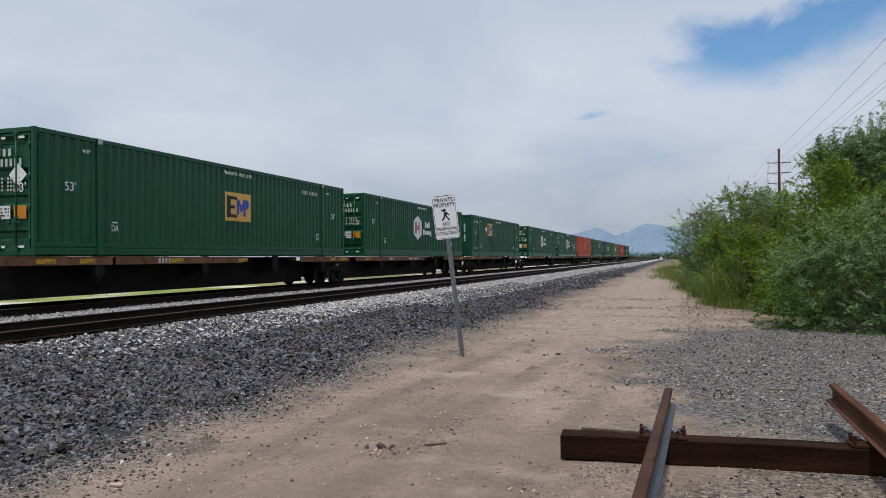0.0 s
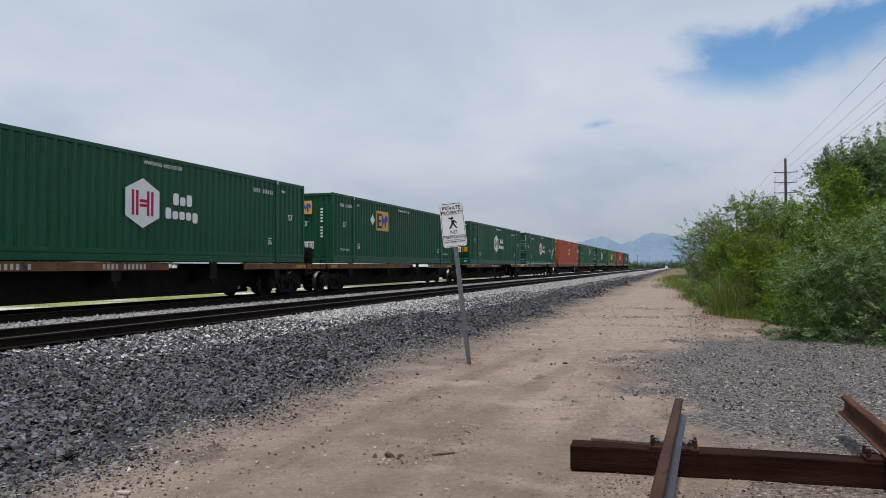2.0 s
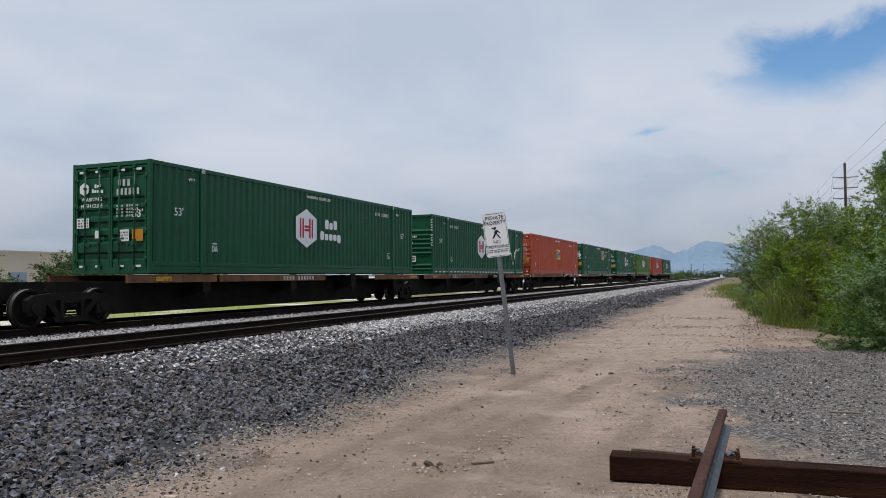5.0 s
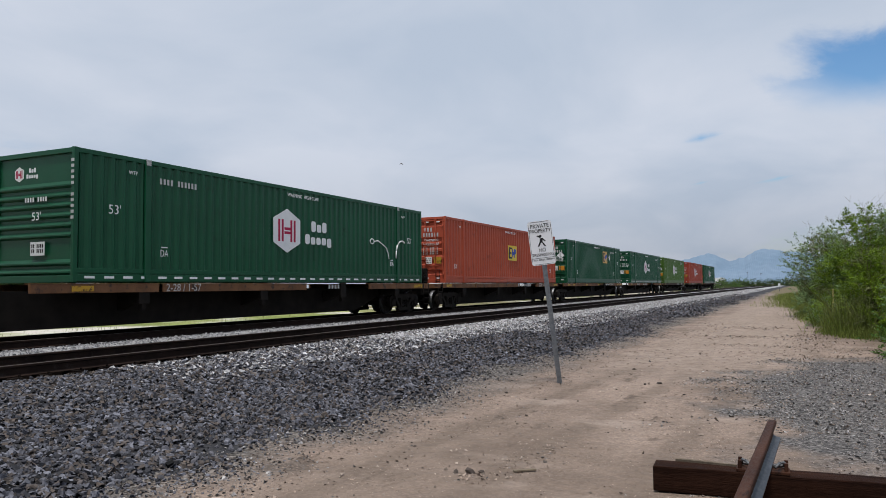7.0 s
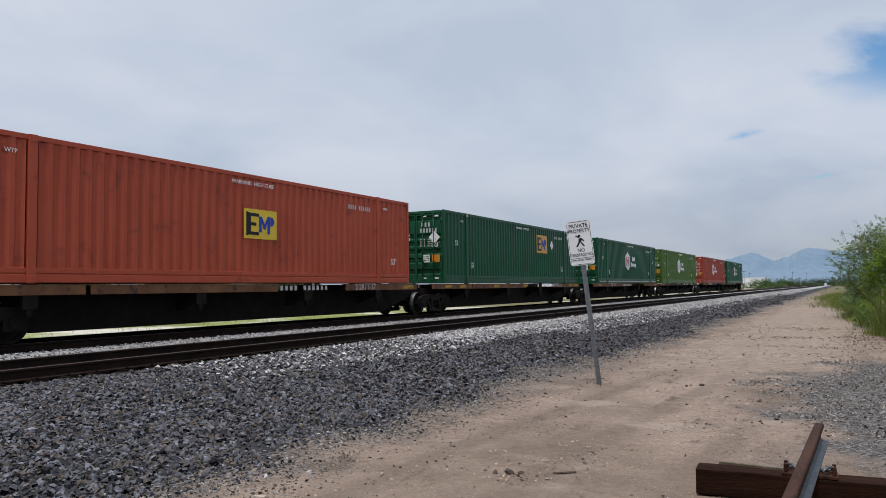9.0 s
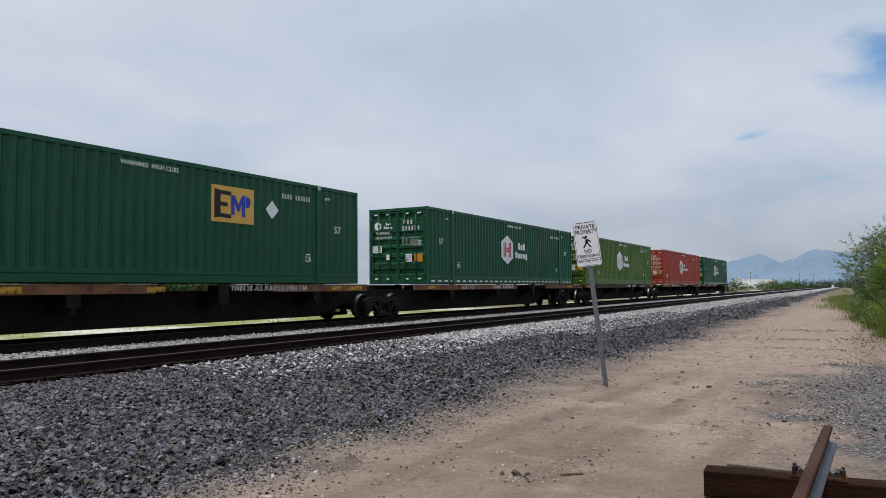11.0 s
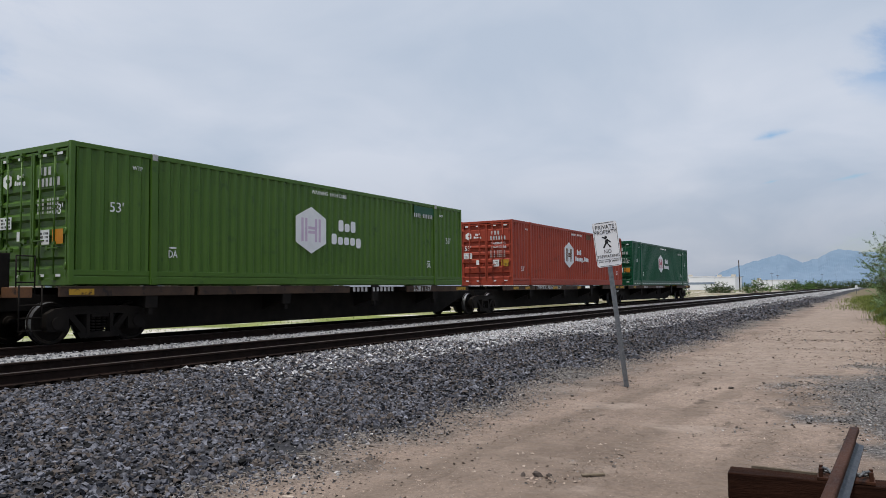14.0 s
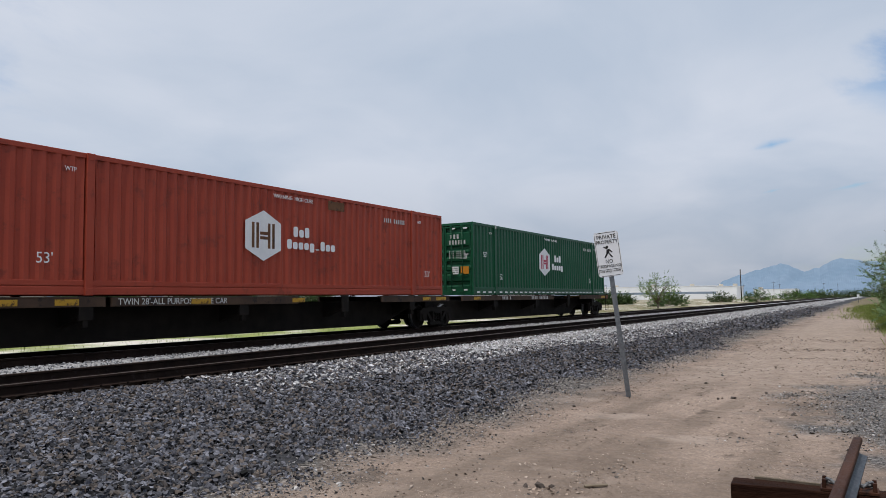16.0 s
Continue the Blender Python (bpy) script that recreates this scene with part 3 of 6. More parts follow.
# the mountains, their haze painted into the rock's glowing blue
def ridge(az):
    """Height of the skyline in degrees at an azimuth in degrees, left of the line positive."""
    h = np.interp(-az, [-14, -12, -10.3, -9.4, -8.0, -7.1, -6.55, -6.0, -5.1, -4.45, -3.9, -3.55, -2.9, -2.45, -2.0, -1.25, -0.8, 1, 3, 6, 10, 20], [0, 0.2, 0.78, 1.29, 1.70, 1.96, 2.07, 2.30, 1.98, 1.60, 1.90, 1.86, 2.32, 2.45, 2.50, 2.34, 2.26, 2.1, 1.9, 1.5, 1.0, 0.4])
    h += 0.03 * np.sin(az * 5.9) + 0.02 * np.sin(az * 11.7 + 1)
    return np.maximum(h, 0.0)


az_steps = np.arange(-26, 14, 0.12)
rows_m = np.linspace(0, 1, 9)
mv = []
for k in rows_m:
    for a in az_steps:
        r = 4000 + 420 * k
        wob = 9 * np.sin(a * 5 + k * 9) * (1 - k) * k * 4
        z = (ridge(a) * (k ** 0.8)) * math.pi / 180 * r + wob * ridge(a) / 2.4
        mv.append((-r * math.sin(radians(a)), r * math.cos(radians(a)), z - 2))
n = len(az_steps)
i = np.arange(len(rows_m) - 1)[:, None] * n + np.arange(n - 1)[None, :]
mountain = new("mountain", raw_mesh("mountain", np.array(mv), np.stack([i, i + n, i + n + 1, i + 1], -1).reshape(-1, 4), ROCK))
tagged(mountain, "distant mountain range on the horizon, painted haze blue", "mountain", kind="structure")

# ---------------- the train ----------------
SPEED = 11.15
LENGTH, WIDE, HIGH, FLOOR_Z = 16.08, 2.60, 2.896, 1.80
MOVERS, WHEELS = [], []      # things that travel with the train; wheelsets that turn
MESHES = {}


def shared(key, build):
    """One mesh for all alike parts."""
    if key not in MESHES:
        bm = bmesh.new()
        build(bm)
        me = bpy.data.meshes.new(key[0])
        bm.to_mesh(me)
        bm.free()
        MESHES[key] = me
    return MESHES[key]


def corrugated(bm, lo, hi, z0, z1, face, depth, out, pitch=0.29):
    """A wall of pressed ribs; face: x of its outer skin, out: +1 or -1."""
    count = max(1, round((hi - lo) / pitch))
    p = (hi - lo) / count
    ys = [(lo, 1.3), (lo + 0.035, 1.3), (lo + 0.04, 0.0)]
    for k in range(count):
        b = lo + k * p
        ys += [(b + 0.16 * p, 0), (b + 0.36 * p, 1), (b + 0.66 * p, 1), (b + 0.86 * p, 0)]
    ys += [(hi - 0.04, 0.0), (hi - 0.035, 1.3), (hi, 1.3)]
    a = [bm.verts.new((face - out * depth * d, y, z0)) for y, d in ys]
    b = [bm.verts.new((face - out * depth * d, y, z1)) for y, d in ys]
    for j in range(len(ys) - 1):
        q = (a[j], a[j + 1], b[j + 1], b[j])
        bm.faces.new(q if out > 0 else q[::-1])


POST_A, POST_B = 1.98, LENGTH - 1.98


def build_side(bm, out):
    f = out * (WIDE / 2 - 0.012)
    for lo, hi in ((0.10, POST_A - 0.09), (POST_A + 0.09, POST_B - 0.09), (POST_B + 0.09, LENGTH - 0.10)):
        corrugated(bm, lo, hi, 0.30, HIGH - 0.10, f, 0.044, out)


def build_frame(bm, out):
    """Corner posts, lift posts, and top and bottom rails of one side."""
    o, i = out * WIDE / 2, out * (WIDE / 2 - 0.09)
    x0, x1 = min(o, i), max(o, i)
    for y0, y1, k in ((0.0, 0.10, 0), (LENGTH - 0.10, LENGTH, 0), (POST_A - 0.09, POST_A + 0.09, 0.026), (POST_B - 0.09, POST_B + 0.09, 0.026)):
        box(bm, (x0 + k * out, y0, 0), (x1 + k * out, y1, HIGH), 0.01)
    s = 0.006 * out
    for y0, y1 in ((0.10, POST_A - 0.09), (POST_A + 0.09, POST_B - 0.09), (POST_B + 0.09, LENGTH - 0.10)):
        box(bm, (x0 - s, y0, 0.015), (x1 - s, y1, 0.175), 0.008)
        box(bm, (x0 - 5 * s, y0, 0.175), (x1 - 5 * s, y1, 0.20))
        box(bm, (x0 - 1.5 * s, y0, 0.20), (x1 - 1.5 * s, y1, 0.305), 0.006)
        box(bm, (x0 - s, y0, HIGH - 0.11), (x1 - s, y1, HIGH - 0.005), 0.01)


def build_ribbed_end(bm):
    """The blank end: upright ribs."""
    count = 9
    w = WIDE - 0.2
    xs = [(-w / 2, 0)]
    for k in range(count):
        b = -w / 2 + k * w / count
        p = w / count
        xs += [(b + 0.2 * p, 0), (b + 0.38 * p, 1), (b + 0.68 * p, 1), (b + 0.86 * p, 0)]
    xs.append((w / 2, 0))
    a = [bm.verts.new((x, 0.04 + 0.035 * d, 0.15)) for x, d in xs]
    b = [bm.verts.new((x, 0.04 + 0.035 * d, HIGH - 0.1)) for x, d in xs]
    for j in range(len(xs) - 1):
        bm.faces.new((a[j], a[j + 1], b[j + 1], b[j]))


def build_lying_ribs_end(bm):
    """The blank end of the newer boxes: lying ribs, with smooth sheets for the plate and the emblem."""
    w = WIDE / 2 - 0.1
    prof = [(0.13, 0.055)]
    for b in (0.16, 0.35, 0.95, 1.165, 1.38, 1.595, 1.81, 2.025):
        prof += [(b, 0.055), (b + 0.045, 0.0), (b + 0.075, 0.0), (b + 0.15, 0.055)]
    prof.append((HIGH - 0.1, 0.055))
    a = [bm.verts.new((-w, y, z)) for z, y in prof]
    b = [bm.verts.new((w, y, z)) for z, y in prof]
    for j in range(len(prof) - 1):
        bm.faces.new((a[j], b[j], b[j + 1], a[j + 1]))


def build_end_beam(bm, z0, z1):
    box(bm, (-WIDE / 2 + 0.09, 0.0, z0), (WIDE / 2 - 0.09, 0.10, z1), 0.01)


def build_roof(bm):
    box(bm, (-WIDE / 2 + 0.05, 0.05, HIGH - 0.05), (WIDE / 2 - 0.05, LENGTH - 0.05, HIGH - 0.028))
    for k in range(34):
        y = 0.4 + k * 0.46
        box(bm, (-WIDE / 2 + 0.14, y, HIGH - 0.03), (WIDE / 2 - 0.14, y + 0.2, HIGH - 0.012))


def build_floor(bm):
    box(bm, (-WIDE / 2 + 0.1, 0.12, 0.06), (WIDE / 2 - 0.1, LENGTH - 0.12, 0.14))


def build_door(bm):
    """One leaf with lying pressed ribs, hinge side at x = 0, latch side at x = 1.18."""
    prof = [(0.0, 0.0)]
    for b in (0.33, 0.78, 1.13, 1.45, 1.74, 2.46):
        prof += [(b - 0.12, 0.0), (b - 0.05, 0.06), (b + 0.06, 0.06), (b + 0.11, 0.0)]
    prof.append((2.62, 0.0))
    a = [bm.verts.new((0.04, 0.03 + y, z)) for z, y in prof]
    b = [bm.verts.new((1.14, 0.03 + y, z)) for z, y in prof]
    for j in range(len(prof) - 1):
        bm.faces.new((a[j], b[j], b[j + 1], a[j + 1]))
    for x0, x1 in ((0.0, 0.05), (1.13, 1.18)):
        box(bm, (x0, 0.0, 0.0), (x1, 0.07, 2.62), 0.006)
    for z0, z1 in ((0.0, 0.05), (2.57, 2.62)):
        box(bm, (0.05, 0.004, z0), (1.13, 0.066, z1))


def build_rod(bm):
    tube(bm, (0, -0.035, 0.03), (0, -0.035, 2.60), 0.017, n=8)
    for z in (0.06, 0.72, 1.45, 2.1, 2.52):
        box(bm, (-0.045, -0.055, z - 0.03), (0.045, 0.0, z + 0.03))
    box(bm, (-0.05, -0.06, -0.02), (0.05, 0.01, 0.04))
    box(bm, (-0.05, -0.06, 2.58), (0.05, 0.01, 2.64))


def build_handle(bm):
    box(bm, (-0.03, -0.075, -0.014), (0.40, -0.05, 0.014), 0.004)
    box(bm, (0.30, -0.085, -0.045), (0.36, -0.02, 0.045), 0.006)


def build_hinge(bm):
    tube(bm, (0, -0.01, -0.07), (0, -0.01, 0.07), 0.02, n=8)
    box(bm, (-0.01, -0.01, -0.05), (0.09, 0.012, 0.05))


def build_casting(bm):
    box(bm, (-0.012, -0.070, -0.060), (0.004, 0.070, 0.075), 0.004)
    box(bm, (-0.09, -0.085, 0.05), (0.0, 0.085, 0.078), 0.006)
    tube(bm, (0.003, 0, -0.015), (0.0055, 0, -0.015), 0.032, n=10)


def build_hexagon(bm, w=1.30, h=1.32):
    o = [(0, h / 2), (w / 2, h * 0.27), (w / 2, -h * 0.27), (0, -h / 2), (-w / 2, -h * 0.27), (-w / 2, h * 0.27)]
    prism(bm, o[::-1], "z", 0, 0.006)


def blocks(parent, name, key, outlines, mat, at, lo, hi, label=""):
    """Flat painted pieces, each a part: outlines in the plane that the matrix at turns into place."""
    for q, o in enumerate(outlines):
        ob = part(name, shared((name, key, q), lambda bm: prism(bm, o, "z", lo, hi)), mat, parent, label)
        ob.matrix_basis = at


def rect(x0, y0, x1, y1, o=0.0):
    """A rectangle, with its corners cut by o."""
    if not o:
        return [(x0, y0), (x1, y0), (x1, y1), (x0, y1)]
    return [(x0 + o, y0), (x1 - o, y0), (x1, y0 + o), (x1, y1 - o), (x1 - o, y1), (x0 + o, y1), (x0, y1 - o), (x0, y0 + o)]


EMBLEM_BARS = [rect(x + d - 0.02, -0.33, x + d + 0.07, 0.33) for x in (-0.29, 0.29) for d in (-0.115, 0.045)] + [rect(-0.13, 0.02, 0.16, 0.10), rect(-0.13, -0.10, 0.16, -0.02)]


def name_blocks(up_count, low_count, w, h):
    """A two-line name as plain blocks of uneven height."""
    p = w / low_count
    for count, x0, y0, y1 in ((low_count, -w / 2, -h * 0.44, -h * 0.04), (up_count, -w / 2 + p * 1.1, h * 0.07, h * 0.5)):
        for k in range(count):
            low_top = k in (1, 2, 3, 4, 7, 8) if count == low_count else k == 1
            top = y1 - (0.26 if low_top else 0.0) * (y1 - y0)
            foot = y0 - (0.22 * (y1 - y0) if k == 4 else 0)
            if k == 5 and count > 5:
                top = y0 + 0.2 * (y1 - y0)
            yield rect(x0 + k * p + 0.10 * p, foot, x0 + (k + 1) * p - 0.12 * p, top, 0.16 * p)


def build_panel(bm, w, h):
    box(bm, (-w / 2, -h / 2, 0), (w / 2, h / 2, 0.005))


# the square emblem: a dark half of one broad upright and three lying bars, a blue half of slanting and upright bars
DARK_STROKES = [[(-0.64, -0.37), (-0.44, -0.33), (-0.44, 0.33), (-0.64, 0.37)]] + [[(-0.44, y), (-0.44 + w, y - 0.01), (-0.44 + w, y + 0.09), (-0.44, y + 0.10)] for y, w in ((-0.34, 0.36), (-0.05, 0.24), (0.24, 0.36))]
BLUE_STROKES = [[(-0.08, -0.25), (0.04, -0.25), (0.04, 0.25), (-0.08, 0.25)], [(0.04, 0.25), (0.04, 0.08), (0.13, -0.15), (0.18, -0.15), (0.18, 0.02)], [(0.18, 0.02), (0.18, -0.15), (0.22, -0.15), (0.30, 0.08), (0.30, 0.25)],
                [(0.30, -0.29), (0.42, -0.29), (0.42, 0.27), (0.30, 0.27)], [(0.44, 0.26), (0.44, -0.04), (0.56, -0.02), (0.63, 0.11), (0.56, 0.24)]]


def side_panel(parent, name, key, build, mat, y, z, label="", lift=0.0):
    ob = part(name, shared(key, build), mat, parent, label)
    ob.matrix_basis = Matrix.Translation((WIDE / 2 - 0.008 + lift, y, z)) @ ON_SIDE
    return ob


def flat_on_end(parent, name, w, h, mat, x, z, label="", turn=0.0):
    ob = part(name, shared((name, w, h, mat.name), lambda bm: build_panel(bm, w, h)), mat, parent, label)
    ob.matrix_basis = Matrix.Translation((x, -0.012, z)) @ ON_END @ pose(0, 0, 0, 0, 0, turn)
    return ob


REDS = (RED, ORANGE_RED)


def container(start, paint, device, word, label, number_y, stripes, doors, low_53, sticker=False, flip=False):
    """A 53-foot box with its doors, or a blank end, towards the line's near end."""
    c = thing("shipping_container", pose(TRACK_FAR, start, FLOOR_Z), label, "container", "containers on the train")
    MOVERS.append(c)
    k = paint.name
    for out in (1, -1):
        part("side_wall", shared(("side_wall", out, k), lambda bm: build_side(bm, out)), paint, c)
        part("side_frame", shared(("side_frame", out, k), lambda bm: build_frame(bm, out)), paint, c)
    part("roof", shared(("roof", k), build_roof), paint, c)
    part("floor", shared(("floor",), build_floor), SOOT, c, "dark underside")
    for y, turn in ((0, 0), (LENGTH, 180)):
        for nm, z0, z1 in (("door_sill", 0.0, 0.15), ("door_header", HIGH - 0.12, HIGH - 0.012)):
            e = part(nm, shared((nm, k), lambda bm: build_end_beam(bm, z0, z1)), paint, c)
            e.matrix_basis = pose(0, y, 0, 0, 0, turn)
    back = part("end_wall", shared(("end_wall", k), build_ribbed_end), paint, c)
    back.matrix_basis = pose(0, LENGTH, 0, 0, 0, 180)
    for y in (POST_A, POST_B):
        for z in (HIGH - 0.085, 0.075):
            cast = part("corner_casting", shared(("corner_casting", k if z < 1 or paint in REDS else "bare"), build_casting), CASTING if z > 1 and paint not in REDS else paint, c, "pale steel lifting casting" if z > 1 and paint not in REDS else "")
            cast.matrix_basis = Matrix.Translation((WIDE / 2 + 0.030, y, z))
    if doors:
        for x, s in ((-1.19, 1), (1.19, -1)):
            d = part("door", shared(("door", k), build_door), paint, c)
            d.matrix_basis = Matrix.Translation((x, 0.0, 0.13)) @ Matrix.Diagonal((s, 1, 1, 1))
            for rx in (0.36, 0.86):
                rod = part("locking_rod", shared(("locking_rod", k), build_rod), paint, d)
                rod.matrix_basis = Matrix.Translation((rx, 0, 0))
                h = part("handle", shared(("handle", k), build_handle), paint, d)
                h.matrix_basis = Matrix.Translation((rx - 0.15, 0, 0.62 + 0.16 * (rx > 0.5)))
            for hz in (0.25, 0.95, 1.65, 2.35):
                h = part("hinge", shared(("hinge", k), build_hinge), paint, d)
                h.matrix_basis = Matrix.Translation((0.0, 0.0, hz))
        bars_on(c, 4, 0.62, 0.17, CODE, (0.55, -0.014, 2.33), ON_END, (3,))
        bars_on(c, 6, 0.80, 0.17, CODE, (0.60, -0.014, 2.10), ON_END)
        write_on(c, "53'", 0.30, WHITE, (0.92 if paint not in REDS else -0.92, -0.014, 1.52 if paint not in REDS else 1.66), ON_END)
        if paint is not LIME:
            for j, w in enumerate(("WARNING", "HIGH CUBE")):
                write_on(c, w, 0.145, WHITE, (-0.62 if paint not in REDS else 0.62, -0.014, 1.94 - 0.17 * j if paint not in REDS else 1.86 - 0.17 * j), ON_END)
        flat_on_end(c, "sticker", 0.36, 0.30, ORANGE if paint not in REDS else YELLOW, 0.92, 0.98, "orange warning sticker")
        flat_on_end(c, "plate", 0.34, 0.30, WHITE, 0.47, 0.98, "white data plate")
        flat_on_end(c, "plate", 0.42, 0.26, WHITE, -0.92, 1.33, "white data plate")
        flat_on_end(c, "plate", 0.16, 0.22, WHITE, -0.42, 1.02, "white data plate")
        for x, z, w in ((0.47, 0.98, 0.28), (-0.92, 1.33, 0.36)):
            for j in range(3):
                bars_on(c, 7, w, 0.045, BLACK, (x, -0.0165, z + 0.075 - 0.075 * j), ON_END, (2 + j,), "small_print")
        for j in range(4):
            bars_on(c, 9, 0.75, 0.050, CODE, (0.58, -0.014, 1.74 - 0.085 * j - (0.22 if paint in REDS else 0)), ON_END, (3,))
        for x in (-0.95, -0.40, 0.40, 0.95):
            flat_on_end(c, "reflector", 0.17, 0.055, WHITE, x, 0.20)
            flat_on_end(c, "reflector", 0.20, 0.055, WHITE, x, 2.66)
        if device == "hexagon":
            hx = part("emblem", shared(("emblem", "small"), lambda bm: build_hexagon(bm, 0.30, 0.34)), WHITE, c, "white hexagon emblem")
            hx.matrix_basis = Matrix.Translation((-0.88, -0.014, 2.22)) @ ON_END
            blocks(c, "name_block", "small", name_blocks(3, 5, 0.40, 0.24), WHITE, Matrix.Translation((-0.42, -0.014, 2.22)) @ ON_END, 0, 0.006)
        else:
            if sticker:
                flat_on_end(c, "placard", 0.36, 0.36, WHITE, 0.86, 1.82, "white diamond placard", 45)
            flat_on_end(c, "emblem", 0.62, 0.46, LEMON if paint in REDS else TAN, -0.72, 2.20, "small square emblem")
            at = Matrix.Translation((-0.72, -0.014, 2.20)) @ ON_END @ Matrix.Diagonal((0.43, 0.52, 1, 1))
            blocks(c, "emblem_stroke", "dark", DARK_STROKES, BLACK, at, 0.005, 0.010)
            blocks(c, "emblem_stroke", "blue", BLUE_STROKES, BLUE, at, 0.005, 0.011)
    else:
        if device == "hexagon":
            part("blank_end", shared(("blank_end", k), build_lying_ribs_end), paint, c, "end wall with lying ribs")
        else:
            part("blank_end", shared(("end_wall", k), build_ribbed_end), paint, c, "end wall with upright ribs")
            flat_on_end(c, "emblem", 0.78, 0.55, TAN, -0.05, 2.30, "small square tan emblem")
            at = Matrix.Translation((-0.05, -0.014, 2.30)) @ ON_END @ Matrix.Diagonal((0.54, 0.62, 1, 1))
            blocks(c, "emblem_stroke", "dark", DARK_STROKES, BLACK, at, 0.005, 0.010)
            blocks(c, "emblem_stroke", "blue", BLUE_STROKES, BLUE, at, 0.005, 0.011)
            write_on(c, "53'", 0.30, WHITE, (0.0, -0.014, 1.62), ON_END)
            flat_on_end(c, "placard", 0.40, 0.40, WHITE, -0.92, 1.62, "white diamond placard", 45)
            bars_on(c, 10, 1.25, 0.11, WHITE, (0.78, -0.014, 1.66), ON_END @ pose(0, 0, 0, 0, 0, 90), (4,))
            for y in (1.1, LENGTH - 1.1):
                write_on(c, "TOP LIFT ONLY", 0.125, WHITE, (WIDE / 2 - 0.004, y, 0.56))
        if device == "hexagon":
            hx = part("emblem", shared(("emblem", "small"), lambda bm: build_hexagon(bm, 0.30, 0.34)), WHITE, c, "white hexagon emblem")
            hx.matrix_basis = Matrix.Translation((-0.55, 0.050, 2.42)) @ ON_END
            blocks(c, "name_block", "small", name_blocks(3, 5, 0.40, 0.24), WHITE, Matrix.Translation((-0.12, 0.050, 2.42)) @ ON_END, 0, 0.006)
            blocks(c, "emblem_stroke", "small", EMBLEM_BARS, CRIMSON, Matrix.Translation((-0.55, 0.048, 2.42)) @ ON_END @ Matrix.Diagonal((0.26, 0.26, 1, 1)), 0.006, 0.010)
            bars_on(c, 11, 1.35, 0.09, CODE, (WIDE / 2 - 0.05, -0.004, 2.0), ON_END @ pose(0, 0, 0, 0, 0, 90), (5,))
            write_on(c, "53'", 0.26, WHITE, (0.12, -0.012, 1.44), ON_END)
        flat_on_end(c, "plate", 0.46, 0.30, WHITE, 0.18, 0.74, "white data plate")
        for j in range(2):
            bars_on(c, 7, 0.40, 0.08, BLACK, (0.18, -0.018, 0.80 - 0.11 * j), ON_END, (2,), "small_print")
        if device == "hexagon":
            bars_on(c, 9, 0.75, 0.10, WHITE, (0.1, -0.012, 1.82), ON_END, (4,))
    # the side towards the road
    if device == "hexagon":
        hy = 6.93 if word == "long" else 7.28
        side_panel(c, "emblem", ("emblem", "large", k), build_hexagon, WHITE, hy, 1.55, "large white hexagon emblem")
        dev = {GREEN.name: CRIMSON, LIME.name: LILAC, RED.name: SILL}[k]
        on_wall = Matrix.Translation((WIDE / 2 - 0.008, hy, 1.55)) @ ON_SIDE
        blocks(c, "emblem_stroke", ("hexagon", k), EMBLEM_BARS, dev, on_wall, 0.006, 0.011, "stroke in the hexagon")
        if word == "long":
            blocks(c, "name_block", "long", name_blocks(3, 9, 2.1, 0.66), WHITE, Matrix.Translation((WIDE / 2 - 0.008, 8.85, 1.55)) @ ON_SIDE, 0, 0.006, "white block of a name on two lines")
        else:
            blocks(c, "name_block", "large", name_blocks(3, 5, 1.48, 0.78), WHITE, Matrix.Translation((WIDE / 2 - 0.008, 8.90, 1.54)) @ ON_SIDE, 0, 0.006, "white block of a name on two lines")
    else:
        y = 10.65 if flip else word
        z = 2.0 if flip or word < 7 else 1.58
        tint, scale = (LEMON, 0.86) if paint in REDS else (TAN, 1.0)
        side_panel(c, "emblem", ("emblem", "square", tint.name), lambda bm: build_panel(bm, 1.48, 0.92), tint, y, z, "large square emblem with dark and blue strokes")
        on_wall = Matrix.Translation((WIDE / 2 - 0.008, y, z)) @ ON_SIDE
        blocks(c, "emblem_stroke", "dark", DARK_STROKES, BLACK, on_wall, 0.005, 0.010)
        blocks(c, "emblem_stroke", "blue", BLUE_STROKES, BLUE, on_wall, 0.005, 0.011)
        for ob in c.children:
            if ob.name.startswith("emblem") and ob.location.x > 1.2:
                ob.scale = (scale, scale, 1)
        if sticker or flip:
            if z > 1.8:
                p = side_panel(c, "placard", ("placard",), lambda bm: build_panel(bm, 0.36, 0.36), WHITE, 12.1 if flip else 4.05, 2.0, "white diamond placard")
                p.matrix_basis = p.matrix_basis @ pose(0, 0, 0, 0, 0, 45)
    w = WIDE / 2 - 0.004
    for y in (1.05, LENGTH - 1.05):
        write_on(c, "53'" if y > 3 or not flip else "53", 0.30, WHITE, (w, y, 0.72 if low_53 else 1.62))
        write_on(c, "WTP", 0.13, WHITE, (w, (1.55 if number_y > 2 else 2.45) if y < 3 else LENGTH - 1.55, 2.52), stretch=0.9)
    for y in (2.5, LENGTH - 2.45):
        if not low_53:
            write_on(c, "DA", 0.24, WHITE, (w, y, 0.69), stretch=0.75)
            side_panel(c, "marking", ("marking", "bar"), lambda bm: build_panel(bm, 0.2, 0.03), WHITE, y, 0.84)
    write_on(c, "WARNING  HIGH CUBE", 0.15, WHITE, (w, 8.1, 2.64))
    bars_on(c, 11, 1.25, 0.14, CODE, (w, number_y, 2.43), gaps=(4,))
